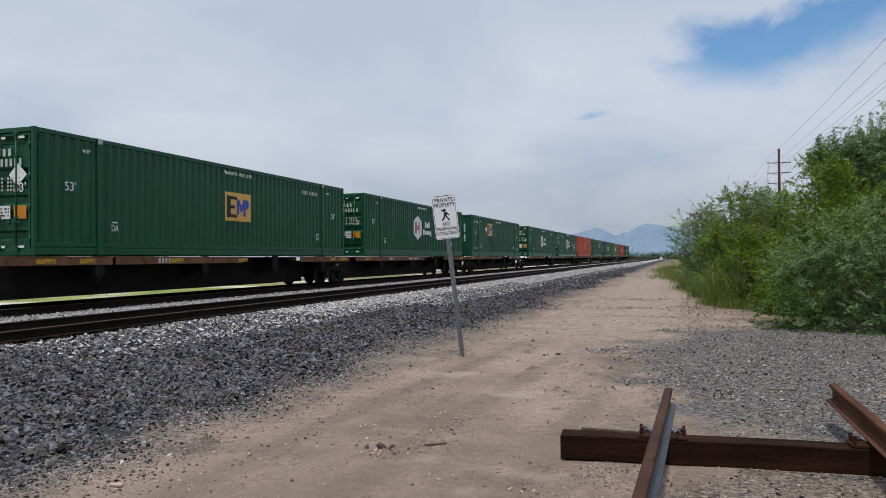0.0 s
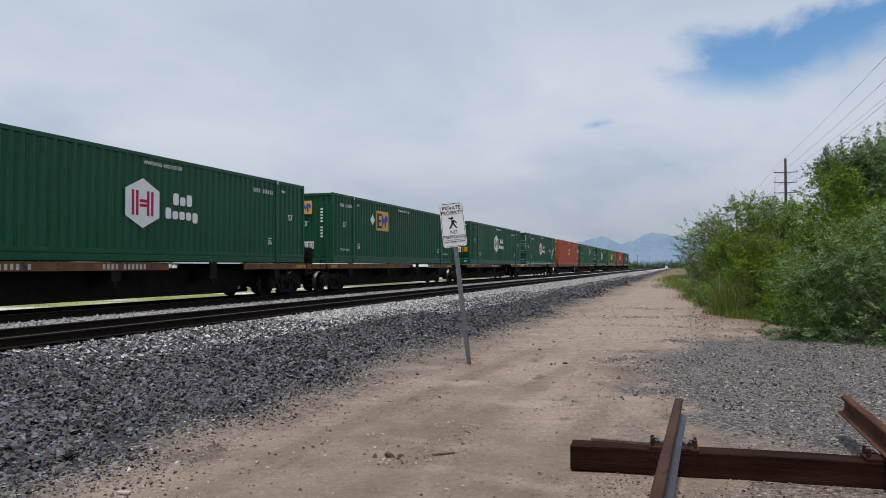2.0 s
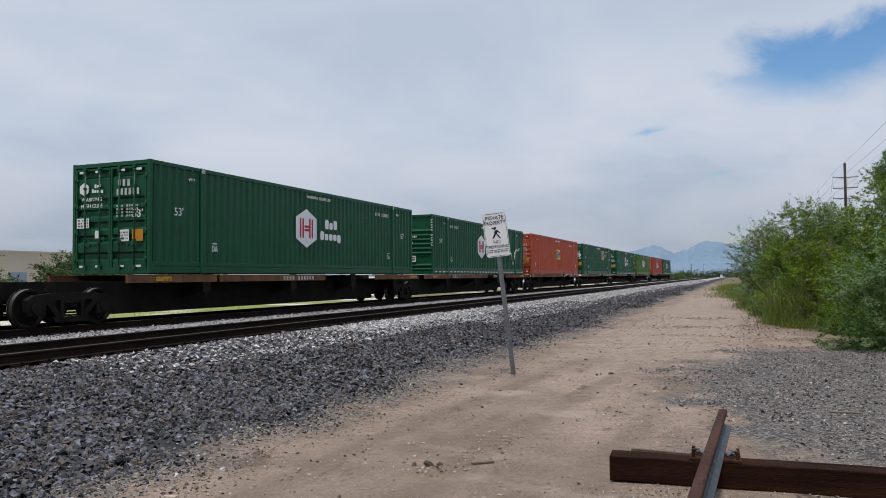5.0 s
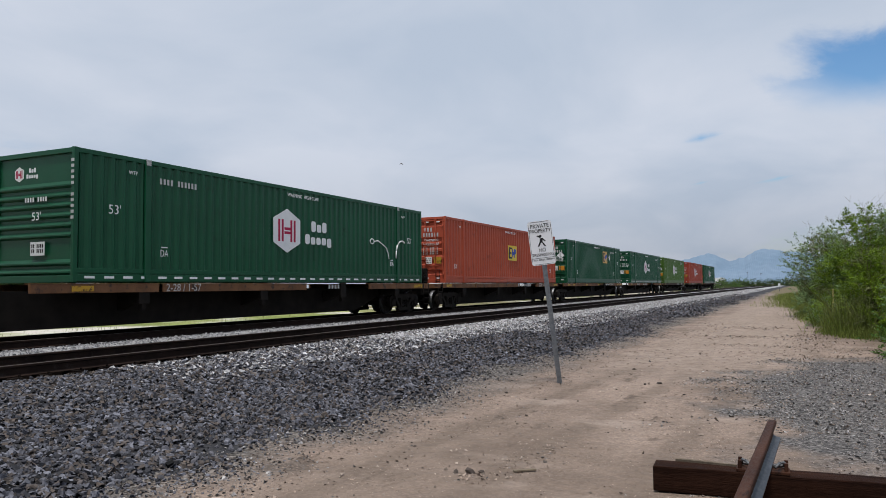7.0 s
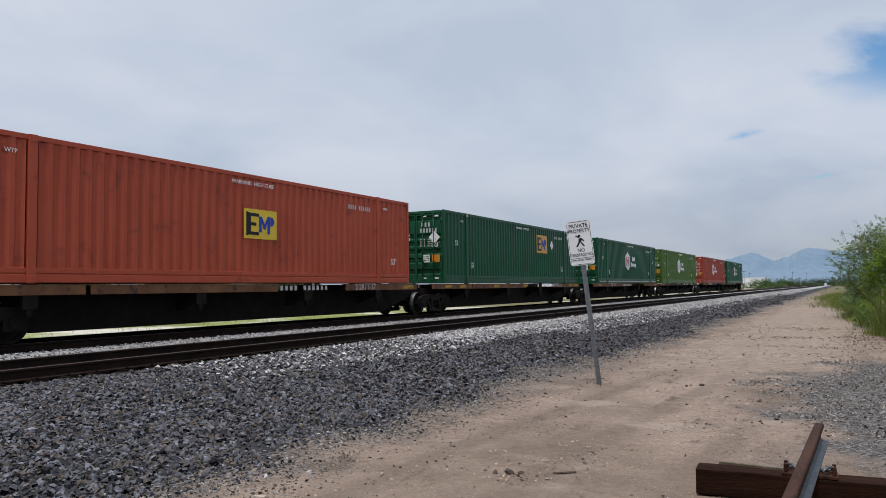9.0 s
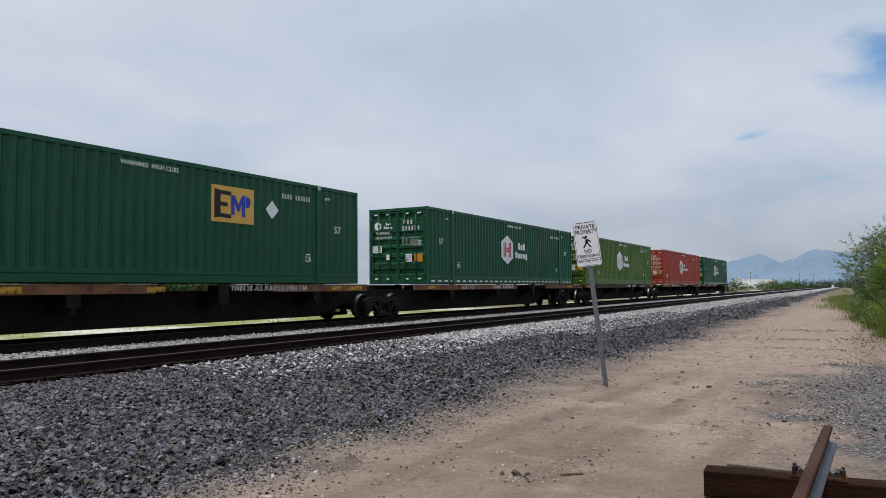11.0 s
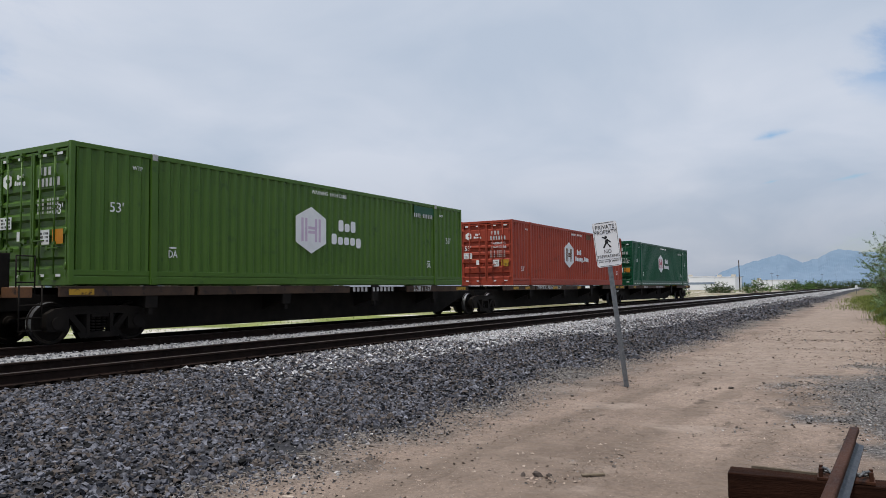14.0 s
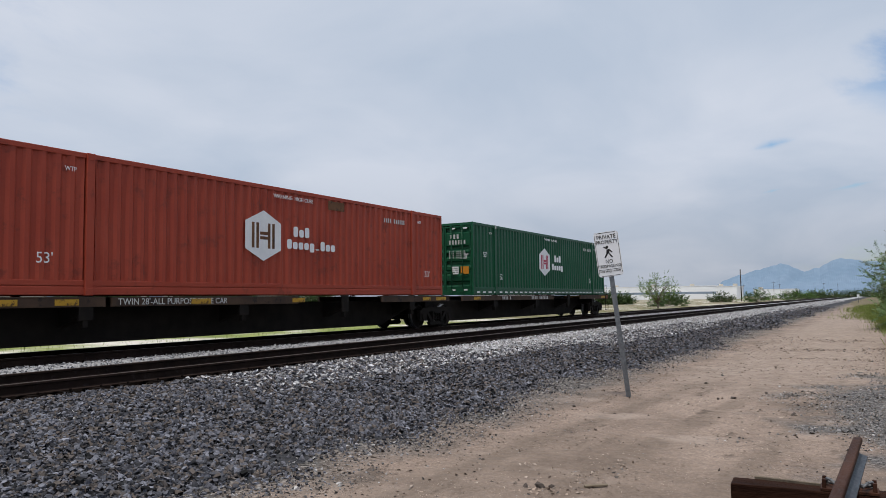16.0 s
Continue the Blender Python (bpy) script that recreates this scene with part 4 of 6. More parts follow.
    if stripes:
        for j in range(31):
            side_panel(c, "reflector", ("reflector", "side"), lambda bm: build_panel(bm, 0.26, 0.055), WHITE, 0.4 + j * 0.51, 0.11, lift=0.012)
    return c


# the boxes: start, paint, emblem and so on
container(13.02, GREEN, "square", 8.07, "dark green steel shipping container with a square tan emblem", 13.0, False, True, False, sticker=True)
container(31.30, GREEN, "hexagon", "short", "dark green steel shipping container with a white hexagon emblem", 13.2, False, True, False)
container(49.82, GREEN, "square", 5.23, "dark green steel shipping container with a tan emblem, blank end forward", 1.2, False, False, False, sticker=True)
container(70.32, GREEN, "hexagon", "short", "dark green steel shipping container with a white hexagon emblem", 13.05, False, True, False)
scrawled = container(88.83, GREEN, "hexagon", "short", "dark green steel shipping container with reflective dashes, blank end forward", 2.95, True, False, False)
container(107.17, ORANGE_RED, "square", 8.38, "faded red steel shipping container with a yellow emblem", 13.0, False, True, True)
container(125.94, GREEN, "square", 8.0, "green steel shipping container with a tan emblem near its end", 13.1, False, True, False, flip=True, sticker=True)
container(146.44, GREEN, "hexagon", "short", "dark green steel shipping container with reflective dashes along its foot", 13.4, True, True, False)
limed = container(165.04, LIME, "hexagon", "short", "light green steel shipping container with a white hexagon emblem", 13.3, False, True, False)
patched = container(185.74, RED, "hexagon", "long", "faded red steel shipping container with a white hexagon emblem", 13.0, False, True, True)
container(204.24, GREEN, "hexagon", "short", "dark green last shipping container with reflective dashes along its foot", 13.3, True, True, False)


# a repainted patch, and a white scrawl
side_panel(limed, "paint_patch", ("number_patch",), lambda bm: build_panel(bm, 1.30, 0.31), GREEN, 13.36, 2.60, "dark green patch behind the markings", lift=-0.002)
side_panel(patched, "paint_patch", ("paint_patch",), lambda bm: build_panel(bm, 0.75, 0.26), SILL, 9.95, 2.62, "dark rubbed patch")
bm = bmesh.new()
curl = [(13.92, 0.92), (13.95, 1.2), (14.03, 1.42), (14.2, 1.56), (14.42, 1.60), (14.60, 1.53)]
for (y0, z0), (y1, z1) in zip(curl, curl[1:]):
    tube(bm, (WIDE / 2 + 0.016, y0, z0), (WIDE / 2 + 0.016, y1, z1), 0.028, n=6)
ring = [(12.20 + 0.13 * math.cos(a), 1.48 + 0.09 * math.sin(a)) for a in (k * math.pi / 5 for k in range(11))]
tail = [(12.33, 1.48), (12.62, 1.52), (12.95, 1.40), (13.22, 1.28), (13.36, 1.06), (13.40, 0.88)]
for line in (ring, tail):
    for (y0, z0), (y1, z1) in zip(line, line[1:]):
        tube(bm, (WIDE / 2 - 0.002, y0, z0), (WIDE / 2 - 0.002, y1, z1), 0.020, n=6)
part("scrawl", bm, WHITE, scrawled, "white sprayed scrawl")

# the spine cars: three platforms on four trucks
AXLE_Z = RAIL_TOP + 0.42


def build_wheelset(bm):
    for s in (1, -1):
        prof = [(0.06, 0.62), (0.13, 0.64), (0.14, 0.67), (0.33, 0.70), (0.36, 0.665), (0.447, 0.668), (0.450, 0.690), (0.425, 0.705), (0.418, 0.80), (0.405, 0.805), (0.355, 0.795), (0.33, 0.735), (0.16, 0.74), (0.14, 0.80), (0.085, 0.81), (0.085, 0.98), (0.05, 0.99)]
        lathe(bm, [(r, s * x) for r, x in (prof if s > 0 else prof)], 32)
    tube(bm, (-0.62, 0, 0), (0.62, 0, 0), 0.085, n=12)
    bmesh.ops.recalc_face_normals(bm, faces=bm.faces[:])
    # bolts of the bearing cap, off centre, so that the turning shows
    for s in (1, -1):
        for a in (0.5, 2.6, 4.7):
            box(bm, (s * 0.985 - 0.012, 0.05 * math.cos(a) - 0.014, 0.05 * math.sin(a) - 0.014), (s * 0.985 + 0.012, 0.05 * math.cos(a) + 0.014, 0.05 * math.sin(a) + 0.014))


def build_side_frame(bm):
    """Cast truss side: outline with its two windows, in (y, z) about the axle line."""
    x0, x1 = -0.07, 0.07
    prism(bm, [(-1.16, -0.06), (-1.16, 0.19), (-0.98, 0.29), (-0.55, 0.33), (0.55, 0.33), (0.98, 0.29), (1.16, 0.19), (1.16, -0.06), (1.0, 0.10), (0.5, 0.17), (-0.5, 0.17), (-1.0, 0.10)], "x", x0, x1)
    for s in (1, -1):
        prism(bm, [(s * 0.74, 0.17), (s * 0.58, 0.17), (s * 0.22, -0.22), (s * 0.40, -0.22)], "x", x0 + 0.01, x1 - 0.01)
        prism(bm, [(s * 0.31, 0.17), (s * 0.23, 0.17), (s * 0.23, -0.22), (s * 0.31, -0.22)], "x", x0 - 0.01, x1 + 0.01)
        prism(bm, [(s * 0.68, -0.16), (s * 0.68, 0.16), (s * 1.14, 0.16), (s * 1.14, -0.16)], "x", x0 + 0.02, x1 - 0.01)
        tube(bm, (-0.02, s * 0.92, 0.0), (0.10, s * 0.92, 0.0), 0.13, n=16)
    prism(bm, [(-0.44, -0.32), (0.44, -0.32), (0.52, -0.20), (-0.52, -0.20)], "x", x0, x1)


def build_springs(bm):
    for y in (-0.13, 0.0, 0.13):
        for k in range(5):
            tube(bm, (0, y, -0.19 + k * 0.062), (0, y, -0.155 + k * 0.062), 0.058, n=10)
    box(bm, (-0.09, -0.2, 0.10), (0.09, 0.2, 0.17), 0.01)


def build_bolster(bm):
    prism(bm, [(-1.0, 0.10), (-0.6, -0.05), (0.6, -0.05), (1.0, 0.10), (1.0, 0.22), (0.5, 0.30), (-0.5, 0.30), (-1.0, 0.22)], "y", -0.18, 0.18)
    tube(bm, (0, 0, 0.28), (0, 0, 0.42), 0.25, n=16)
    for s in (1, -1):
        tube(bm, (-0.75, s * 0.45, 0.0), (0.75, s * 0.45, 0.0), 0.05, n=8)


def truck(parent, y):
    b = part("truck", shared(("truck",), build_bolster), SOOT, parent, "black cast steel truck")
    b.matrix_basis = Matrix.Translation((0, y, AXLE_Z))
    for s in (1, -1):
        f = part("truck_side_frame", shared(("truck_side_frame",), build_side_frame), SOOT, b)
        f.matrix_basis = Matrix.Translation((s * 0.96, 0, 0))
        g = part("spring_pack", shared(("spring_pack",), build_springs), SOOT, b)
        g.matrix_basis = Matrix.Translation((s * 0.95, 0, 0))
        w = part("wheelset", shared(("wheelset",), build_wheelset), SOOT, b, "wheelset with bright treads")
        if len(w.data.materials) < 2:
            w.data.materials.append(TREAD)
            for p in w.data.polygons:
                r = math.hypot(p.center.y, p.center.z)
                if r > 0.40 and abs(p.normal.x) < 0.5:
                    p.material_index = 1
        w.matrix_basis = Matrix.Translation((0, s * 0.92, 0))
        WHEELS.append(w)


def build_spine(bm, n, nose, tail):
    """The deep middle sill of a platform of length n, its belly tapering up clear of the trucks."""
    f, r = 1.15 + (1.75 if nose else 0), n - 1.2 - (1.7 if tail else 0)
    prism(bm, [(0.15, 1.30), (f, 1.30), (f + 0.6, 0.80), (r - 1.5, 0.80), (r, 1.26), (n - 0.15, 1.30), (n - 0.15, 1.62), (0.15, 1.62)], "x", -0.52, 0.52)


def build_sill(bm, n):
    box(bm, (-0.05, 0, 1.57), (0.03, n, 1.755), 0.008)
    box(bm, (-0.16, 0, 1.755), (0.035, n, 1.775))


def build_outrigger(bm):
    prism(bm, [(-1.26, 1.58), (-1.26, 1.42), (-0.42, 1.10), (0.42, 1.10), (1.26, 1.42), (1.26, 1.58)], "y", -0.10, 0.10)
    for s in (1, -1):
        box(bm, (s * 1.27 - 0.035, -0.16, 1.30), (s * 1.27 + 0.035, 0.16, 1.79), 0.01)
        box(bm, (s * 1.22 - 0.06, -0.06, 1.16), (s * 1.22 + 0.06, 0.06, 1.34), 0.01)


def build_step_ladder(bm):
    """Grab irons and steps at a car end."""
    for y in (-0.22, 0.22):
        tube(bm, (0, y, 0.92), (0, y, 1.80), 0.014, n=6)
    for z in (0.94, 1.18, 1.42):
        tube(bm, (0, -0.22, z), (0, 0.22, z), 0.014, n=6)
        box(bm, (-0.05, -0.22, z - 0.012), (0.0, 0.22, z + 0.0))


def build_rail_loop(bm):
    for y in (-0.18, 0.18):
        tube(bm, (0, y, 1.62), (0, y, 2.35), 0.014, n=6)
    for z in (2.35, 2.06, 1.85):
        tube(bm, (0, -0.18, z), (0, 0.18, z), 0.013, n=6)


def build_brake_stand(bm):
    box(bm, (-0.24, -0.10, 1.62), (0.24, 0.10, 2.42), 0.03)
    box(bm, (-0.16, -0.16, 2.0), (0.16, -0.10, 2.3), 0.02)
    for k in range(20):
        a, b = 2 * math.pi * k / 20, 2 * math.pi * (k + 1) / 20
        tube(bm, (0.27 * math.cos(a), -0.2, 2.15 + 0.27 * math.sin(a)), (0.27 * math.cos(b), -0.2, 2.15 + 0.27 * math.sin(b)), 0.016, n=5, cap=False)
    for k in range(4):
        a = math.pi * k / 4
        tube(bm, (0.27 * math.cos(a), -0.2, 2.15 + 0.27 * math.sin(a)), (-0.27 * math.cos(a), -0.2, 2.15 - 0.27 * math.sin(a)), 0.012, n=5)


def build_coupler(bm):
    box(bm, (-0.10, -0.55, 1.34), (0.10, 0.35, 1.58), 0.02)
    prism(bm, [(-0.17, 0.30), (-0.19, 0.55), (-0.05, 0.66), (0.0, 0.52), (0.10, 0.60), (0.18, 0.50), (0.15, 0.30)], "z", 1.32, 1.62)
    tube(bm, (0.32, 0.1, 1.45), (0.30, 0.45, 1.02), 0.025, n=8)
    tube(bm, (0.30, 0.45, 1.02), (0.26, 0.62, 1.05), 0.025, n=8)


SILL_MARKS = {}


WORDS = "TWIN 28'-ALL PURPOSE SPINE CAR"


def spine_car(bogies, platforms, label, sill):
    """One car: the trucks' places along the line, and (start, end, container start, marks) for each platform."""
    origin = bogies[0]
    car = thing("spine_car", pose(TRACK_FAR, origin, 0), label, "railway car", "spine cars of the train")
    MOVERS.append(car)
    for b in bogies:
        truck(car, b - origin + 0.17)
    for j, (lo, hi, box_start, marks, tail, nose) in enumerate(platforms):
        n = hi - lo
        p = part("platform", shared(("platform", round(n, 2), nose, tail), lambda bm: build_spine(bm, n, nose, tail)), SOOT, car, "black spine platform")
        p.matrix_basis = Matrix.Translation((0, lo - origin, 0))
        b0 = box_start - lo
        s0, s1 = box_start - lo - (0.15 if nose else 0.9), box_start - lo + LENGTH + (0.3 if tail else 0.5)
        for s in (1, -1):
            for a, b, lift in ((s0, s0 + 3.3, 0), (s0 + 3.45, s0 + 9.2, 0), (s1 - 4.3, s1, -0.0)):
                sl = part("side_sill", shared(("side_sill", round(b - a, 2), sill.name), lambda bm: build_sill(bm, b - a)), sill, p, "rust-brown side sill")
                sl.matrix_basis = Matrix.Translation((s * 1.29, a, lift))
        for y in (box_start - lo + POST_A, box_start - lo + 6.3, box_start - lo + 10.4, box_start - lo + POST_B):
            o = part("outrigger", shared(("outrigger",), build_outrigger), SOOT, p)
            o.matrix_basis = Matrix.Translation((0, y, 0))
        patches = [(b0 + 0.3, 0.55), (s1 - 0.6, 0.7)]
        if any(m[1] == WORDS for m in marks) or box_start < 20:
            patches += [(b0 + 1.55, 0.5), (b0 + 4.9, 0.6), (b0 + 8.3, 0.5), (s1 - 1.6, 0.5)]
        for y, w, mat in [(y, w, YELLOW) for y, w in patches]:
            r = part("reflector", shared(("reflector", w, mat.name), lambda bm: build_panel(bm, w, 0.12)), mat, p, "yellow reflective patch" if mat is YELLOW else "pale patch")
            r.matrix_basis = Matrix.Translation((1.322, y, 1.665)) @ ON_SIDE
        for kind, text, y, w in marks:
            if kind == "text":
                t = part("writing", letters(text, 0.195 if len(text) > 12 else 0.26, CODE if box_start > 106 else STENCIL, 1.0), None, p, "white stencilled words")
                t.matrix_basis = Matrix.Translation((1.324, box_start - lo + y, 1.665)) @ ON_SIDE
            else:
                bars_on(p, text, w, 0.13, STENCIL, (1.322, box_start - lo + y, 1.665), gaps=(4,))
    return car


def dress_end(car, y, facing):
    """Coupler, ladders, hand rails and brake stand at a car end; facing +1 towards the rear."""
    c = part("coupler", shared(("coupler",), build_coupler), SOOT, car)
    c.matrix_basis = pose(0, y, 0, 0, 0, 0 if facing > 0 else 180)
    box_key = ("end_beam",)
    e = part("end_beam", shared(box_key, lambda bm: box(bm, (-1.33, -0.14, 1.56), (1.33, 0.14, 1.76), 0.012)), SILL, car, "rust-brown end beam")
    e.matrix_basis = Matrix.Translation((0, y - 0.2 * facing, 0))
    for s in (1, -1):
        l = part("ladder", shared(("ladder",), build_step_ladder), SOOT, car)
        l.matrix_basis = Matrix.Translation((s * 1.34, y - 0.3 * facing, 0))
        l = part("grab_rail", shared(("grab_rail",), build_rail_loop), SOOT, car)
        l.matrix_basis = Matrix.Translation((s * 1.25, y - 0.25 * facing, 0))
    b = part("brake_stand", shared(("brake_stand",), build_brake_stand), SOOT, car)
    b.matrix_basis = pose(0.55, y - 0.12 * facing, 0, 0, 0, 0 if facing < 0 else 180)


car_a = spine_car([11.0, 28.7, 46.3], [(11.0, 28.7, 13.02, [("bars", 7, 4.6, 1.0)], False, False), (28.7, 48.0, 31.31, [("bars", 6, 3.3, 0.9), ("bars", 11, 6.6, 1.6)], True, False)], "rust-brown and black articulated spine car under two green containers", SILL)
car_b = spine_car([50.4, 68.1, 86.0, 103.75], [(48.7, 68.1, 49.53, [("bars", 6, 12.5, 0.8)], False, True), (68.1, 86.0, 70.5, [("bars", 11, 6.6, 1.9)], False, False), (86.0, 105.5, 88.76, [("text", "2-28 / 1-57", 3.2, 0), ("bars", 4, 9.8, 0.7)], True, False)], "rust-brown and black articulated spine car under three green containers", SILL)
car_c = spine_car([107.95, 125.5, 143.8, 161.55], [(106.2, 125.5, 107.17, [("bars", 11, 10.2, 2.2), ("text", "2-28 / 1-57", 13.3, 0)], False, True), (125.5, 143.8, 125.9, [("text", WORDS, 12.1, 0)], False, False), (143.8, 163.2, 146.4, [("text", "2-28 / 1-57", 3.3, 0), ("bars", 11, 6.8, 2.2)], True, False)], "rust-brown and black articulated spine car with stencilled sills", SILL)
car_d = spine_car([165.75, 183.4, 201.7, 219.3], [(163.9, 183.4, 165.0, [("bars", 11, 10.3, 2.26), ("text", "2-28 / 1-57", 13.2, 0)], False, True), (183.4, 201.7, 185.7, [("text", WORDS, 4.2, 0)], False, False), (201.7, 220.9, 204.2, [("bars", 6, 3.0, 0.9), ("bars", 11, 6.6, 2.0)], True, False)], "rust-brown and black articulated spine car at the end of the train", SILL_DARK)
for car, ys in ((car_a, [(48.0, 1)]), (car_b, [(48.75, -1), (105.5, 1)]), (car_c, [(106.25, -1), (163.2, 1)]), (car_d, [(163.95, -1), (220.9, 1)])):
    for y, facing in ys:
        dress_end(car, y - {car_a: 11.0, car_b: 50.4, car_c: 107.95, car_d: 165.75}[car], facing)
box_end = part("end_device", box(bmesh.new(), (-0.14, -0.10, 1.66), (0.14, 0.12, 2.15), 0.03), YELLOW, car_d, "yellow end-of-train device")
box_end.matrix_basis = Matrix.Translation((0.1, 221.0 - 165.75, 0))


# ---------------- beside the camera: the dead track panel and the sign ----------------
def old_rail(x, y0, y1, lean, label, rust=OLDRUST):
    r = thing("old_rail", pose(x, y0, 0.225, 0, lean, 0), label, "rail", "rails of the dead track panel")
    bm = bmesh.new()
    prism(bm, rail_outline(0.168, 0.037, 0.069), "y", 0, y1 - y0)
    bar = part("rail_bar", bm, rust, r)
    bar.data.materials.append(FLANGE)       # blue-grey flange top, right side only
    for p in bar.data.polygons:
        if p.normal.z > 0.3 and p.center.z < 0.04 and p.center.x > 0.01:
            p.material_index = 1
    return r


r1 = old_rail(-0.310, 1.0, 7.47, 0, "rusty brown old rail lying on a wooden tie")
r1.matrix_basis = r1.matrix_basis @ pose(0, 0, 0, 0, 0, -1.78)
r2 = old_rail(1.425, 1.0, 8.10, 0, "orange-brown rusty old rail with bolt holes at its end", ORANGE_RUST)
bm = bmesh.new()
for y in (6.75, 6.93, 6.98):
    tube(bm, (-0.0105, y, 0.085), (0.0105, y, 0.085), 0.016, n=12)
part("bolt_hole", bm, BLACK, r2)


def old_tie(m, label):
    t = thing("wooden_tie", m, label, "railway tie", "ties of the dead track panel")
    bm = bmesh.new()
    box(bm, (0, 0, 0), (2.62, 0.23, 0.2), 0.012)
    bmesh.ops.subdivide_edges(bm, edges=[e for e in bm.edges if e.calc_length() > 1], cuts=24)
    for v in bm.verts:
        w = noise.noise(Vector((v.co.x * 2.3, v.co.y * 8, v.co.z * 8)))
        v.co.z += 0.006 * w * (v.co.z > 0.05)
        v.co.y += 0.005 * w
    part("timber", bm, OLDTIE, t)
    return t


tie_a = old_tie(pose(-0.955, 6.185, -0.02, 0, 0, 3.4), "dark weathered wooden tie under two rusty rails")
old_tie(pose(-0.95, 2.2, -0.02, 0, 0, 1.5), "dark weathered wooden tie under two rusty rails")
bm = bmesh.new()
for x0, y0, x1, y1, z in ((0.16, 0.245, 0.80, 0.16, 0.20), (0.20, 0.30, 0.55, 0.22, 0.185)):
    a, b = Vector((x0, y0, z)), Vector((x1, y1, z))
    s = (b - a).normalized().cross(Vector((0, 0, 1))) * 0.022
    v = [bm.verts.new(p) for p in (a + s, b + s * 0.4, b - s * 0.4, a - s)] + [bm.verts.new(p + Vector((0, 0, 0.018))) for p in (a + s, b + s * 0.4, b - s * 0.4, a - s)]
    for f in ((3, 2, 1, 0), (4, 5, 6, 7), (0, 1, 5, 4), (1, 2, 6, 5), (2, 3, 7, 6), (3, 0, 4, 7)):
        bm.faces.new([v[k] for k in f])
part("splinter", bm, BARK, tie_a, "pale split-off splinter")


def tie_plate(x, y):
    p = thing("tie_plate", pose(x, y, 0.182, 0, 0, 2), "rusty steel tie plate with spring clips", "tie plate", "tie plates under the old rails")
    part("plate", box(bmesh.new(), (-0.19, -0.09, 0), (0.19, 0.09, 0.022), 0.004), OLDRUST, p)
    for s in (1, -1):
        bm = bmesh.new()
        pts_c = [Vector((s * 0.085, -0.06, 0.045)), Vector((s * 0.12, -0.02, 0.075)), Vector((s * 0.15, 0.03, 0.07)), Vector((s * 0.155, 0.07, 0.04)), Vector((s * 0.11, 0.075, 0.032)), Vector((s * 0.07, 0.04, 0.042))]
        for a, b in zip(pts_c, pts_c[1:]):
            tube(bm, a, b, 0.011, n=8)
        part("spring_clip", bm, CLIP, p, "dull grey spring clip")
        for y2 in (-0.055, 0.055):
            part("spike", box(bmesh.new(), (s * 0.165 - 0.014, y2 - 0.014, 0.02), (s * 0.165 + 0.014, y2 + 0.014, 0.085), 0.004), OLDRUST, p)


tie_plate(-0.144, 6.33)
tie_plate(1.425, 6.44)
tie_plate(-0.27, 2.33)
tie_plate(1.425, 2.37)

# the leaning sign
sign = thing("warning_sign", pose(-3.563, 12.30, -0.02, 0, -6.4, 17), "white no-trespassing sign on a leaning steel post", "sign")
bm = bmesh.new()
for y, w in ((0, 0.030), (0.018, 0.016)):
    box(bm, (-w, y, -0.1), (w, y + 0.018, 2.62))
for s in (-1, 1):
    box(bm, (s * 0.034 - 0.006, -0.014, -0.1), (s * 0.034 + 0.006, 0.012, 2.62))
part("post", bm, GALV, sign, "galvanised U-channel post")
SW, SH, SZ = 0.41, 0.76, 2.40
bm = bmesh.new()
c = 0.05
o = []
for cx, cz, a0 in ((SW / 2 - c, SH / 2 - c, 0), (-SW / 2 + c, SH / 2 - c, 90), (-SW / 2 + c, -SH / 2 + c, 180), (SW / 2 - c, -SH / 2 + c, 270)):
    o += [(cx + c * math.cos(radians(a0 + k * 22.5)), cz + c * math.sin(radians(a0 + k * 22.5))) for k in range(5)]
prism(bm, [(x, z + SZ) for x, z in o], "y", -0.024, -0.016)
part("sign_panel", bm, SHEET, sign, "white rectangular panel with rounded corners")
bm = bmesh.new()
for a, b in (((-SW / 2 + 0.05, -SH / 2 + 0.012), (SW / 2 - 0.05, -SH / 2 + 0.018)), ((-SW / 2 + 0.05, SH / 2 - 0.018), (SW / 2 - 0.05, SH / 2 - 0.012)), ((-SW / 2 + 0.012, -SH / 2 + 0.05), (-SW / 2 + 0.018, SH / 2 - 0.05)), ((SW / 2 - 0.018, -SH / 2 + 0.05), (SW / 2 - 0.012, SH / 2 - 0.05)), ((-SW / 2 + 0.02, -0.262), (SW / 2 - 0.02, -0.256))):
    box(bm, (a[0], -0.0265, a[1] + SZ), (b[0], -0.0242, b[1] + SZ))
part("border", bm, BLACK, sign)
for text, z, s in (("PRIVATE", 0.29, 0.098), ("PROPERTY", 0.205, 0.088), ("NO", -0.125, 0.090), ("TRESPASSING", -0.205, 0.070)):
    write_on(sign, text, s, BLACK, (0, -0.0262, SZ + z), ON_END, 0.88)
bars_on(sign, 22, 0.34, 0.026, BLACK, (0, -0.0242, SZ - 0.29), ON_END, (5, 13), "small_print")
bm = bmesh.new()
for o in ([(-0.02, 0.04), (0.03, 0.05), (0.02, -0.03), (-0.03, -0.02)], [(-0.03, -0.02), (0.0, -0.025), (-0.045, -0.095), (-0.075, -0.095)], [(0.0, -0.02), (0.03, -0.03), (0.075, -0.095), (0.045, -0.095)], [(-0.07, 0.085), (-0.01, 0.045), (0.0, 0.065), (-0.055, 0.10)], [(0.02, 0.02), (0.03, 0.045), (0.075, -0.005), (0.06, -0.015)]):
    prism(bm, [(x, z + SZ + 0.035) for x, z in o], "y", -0.027, -0.0242)
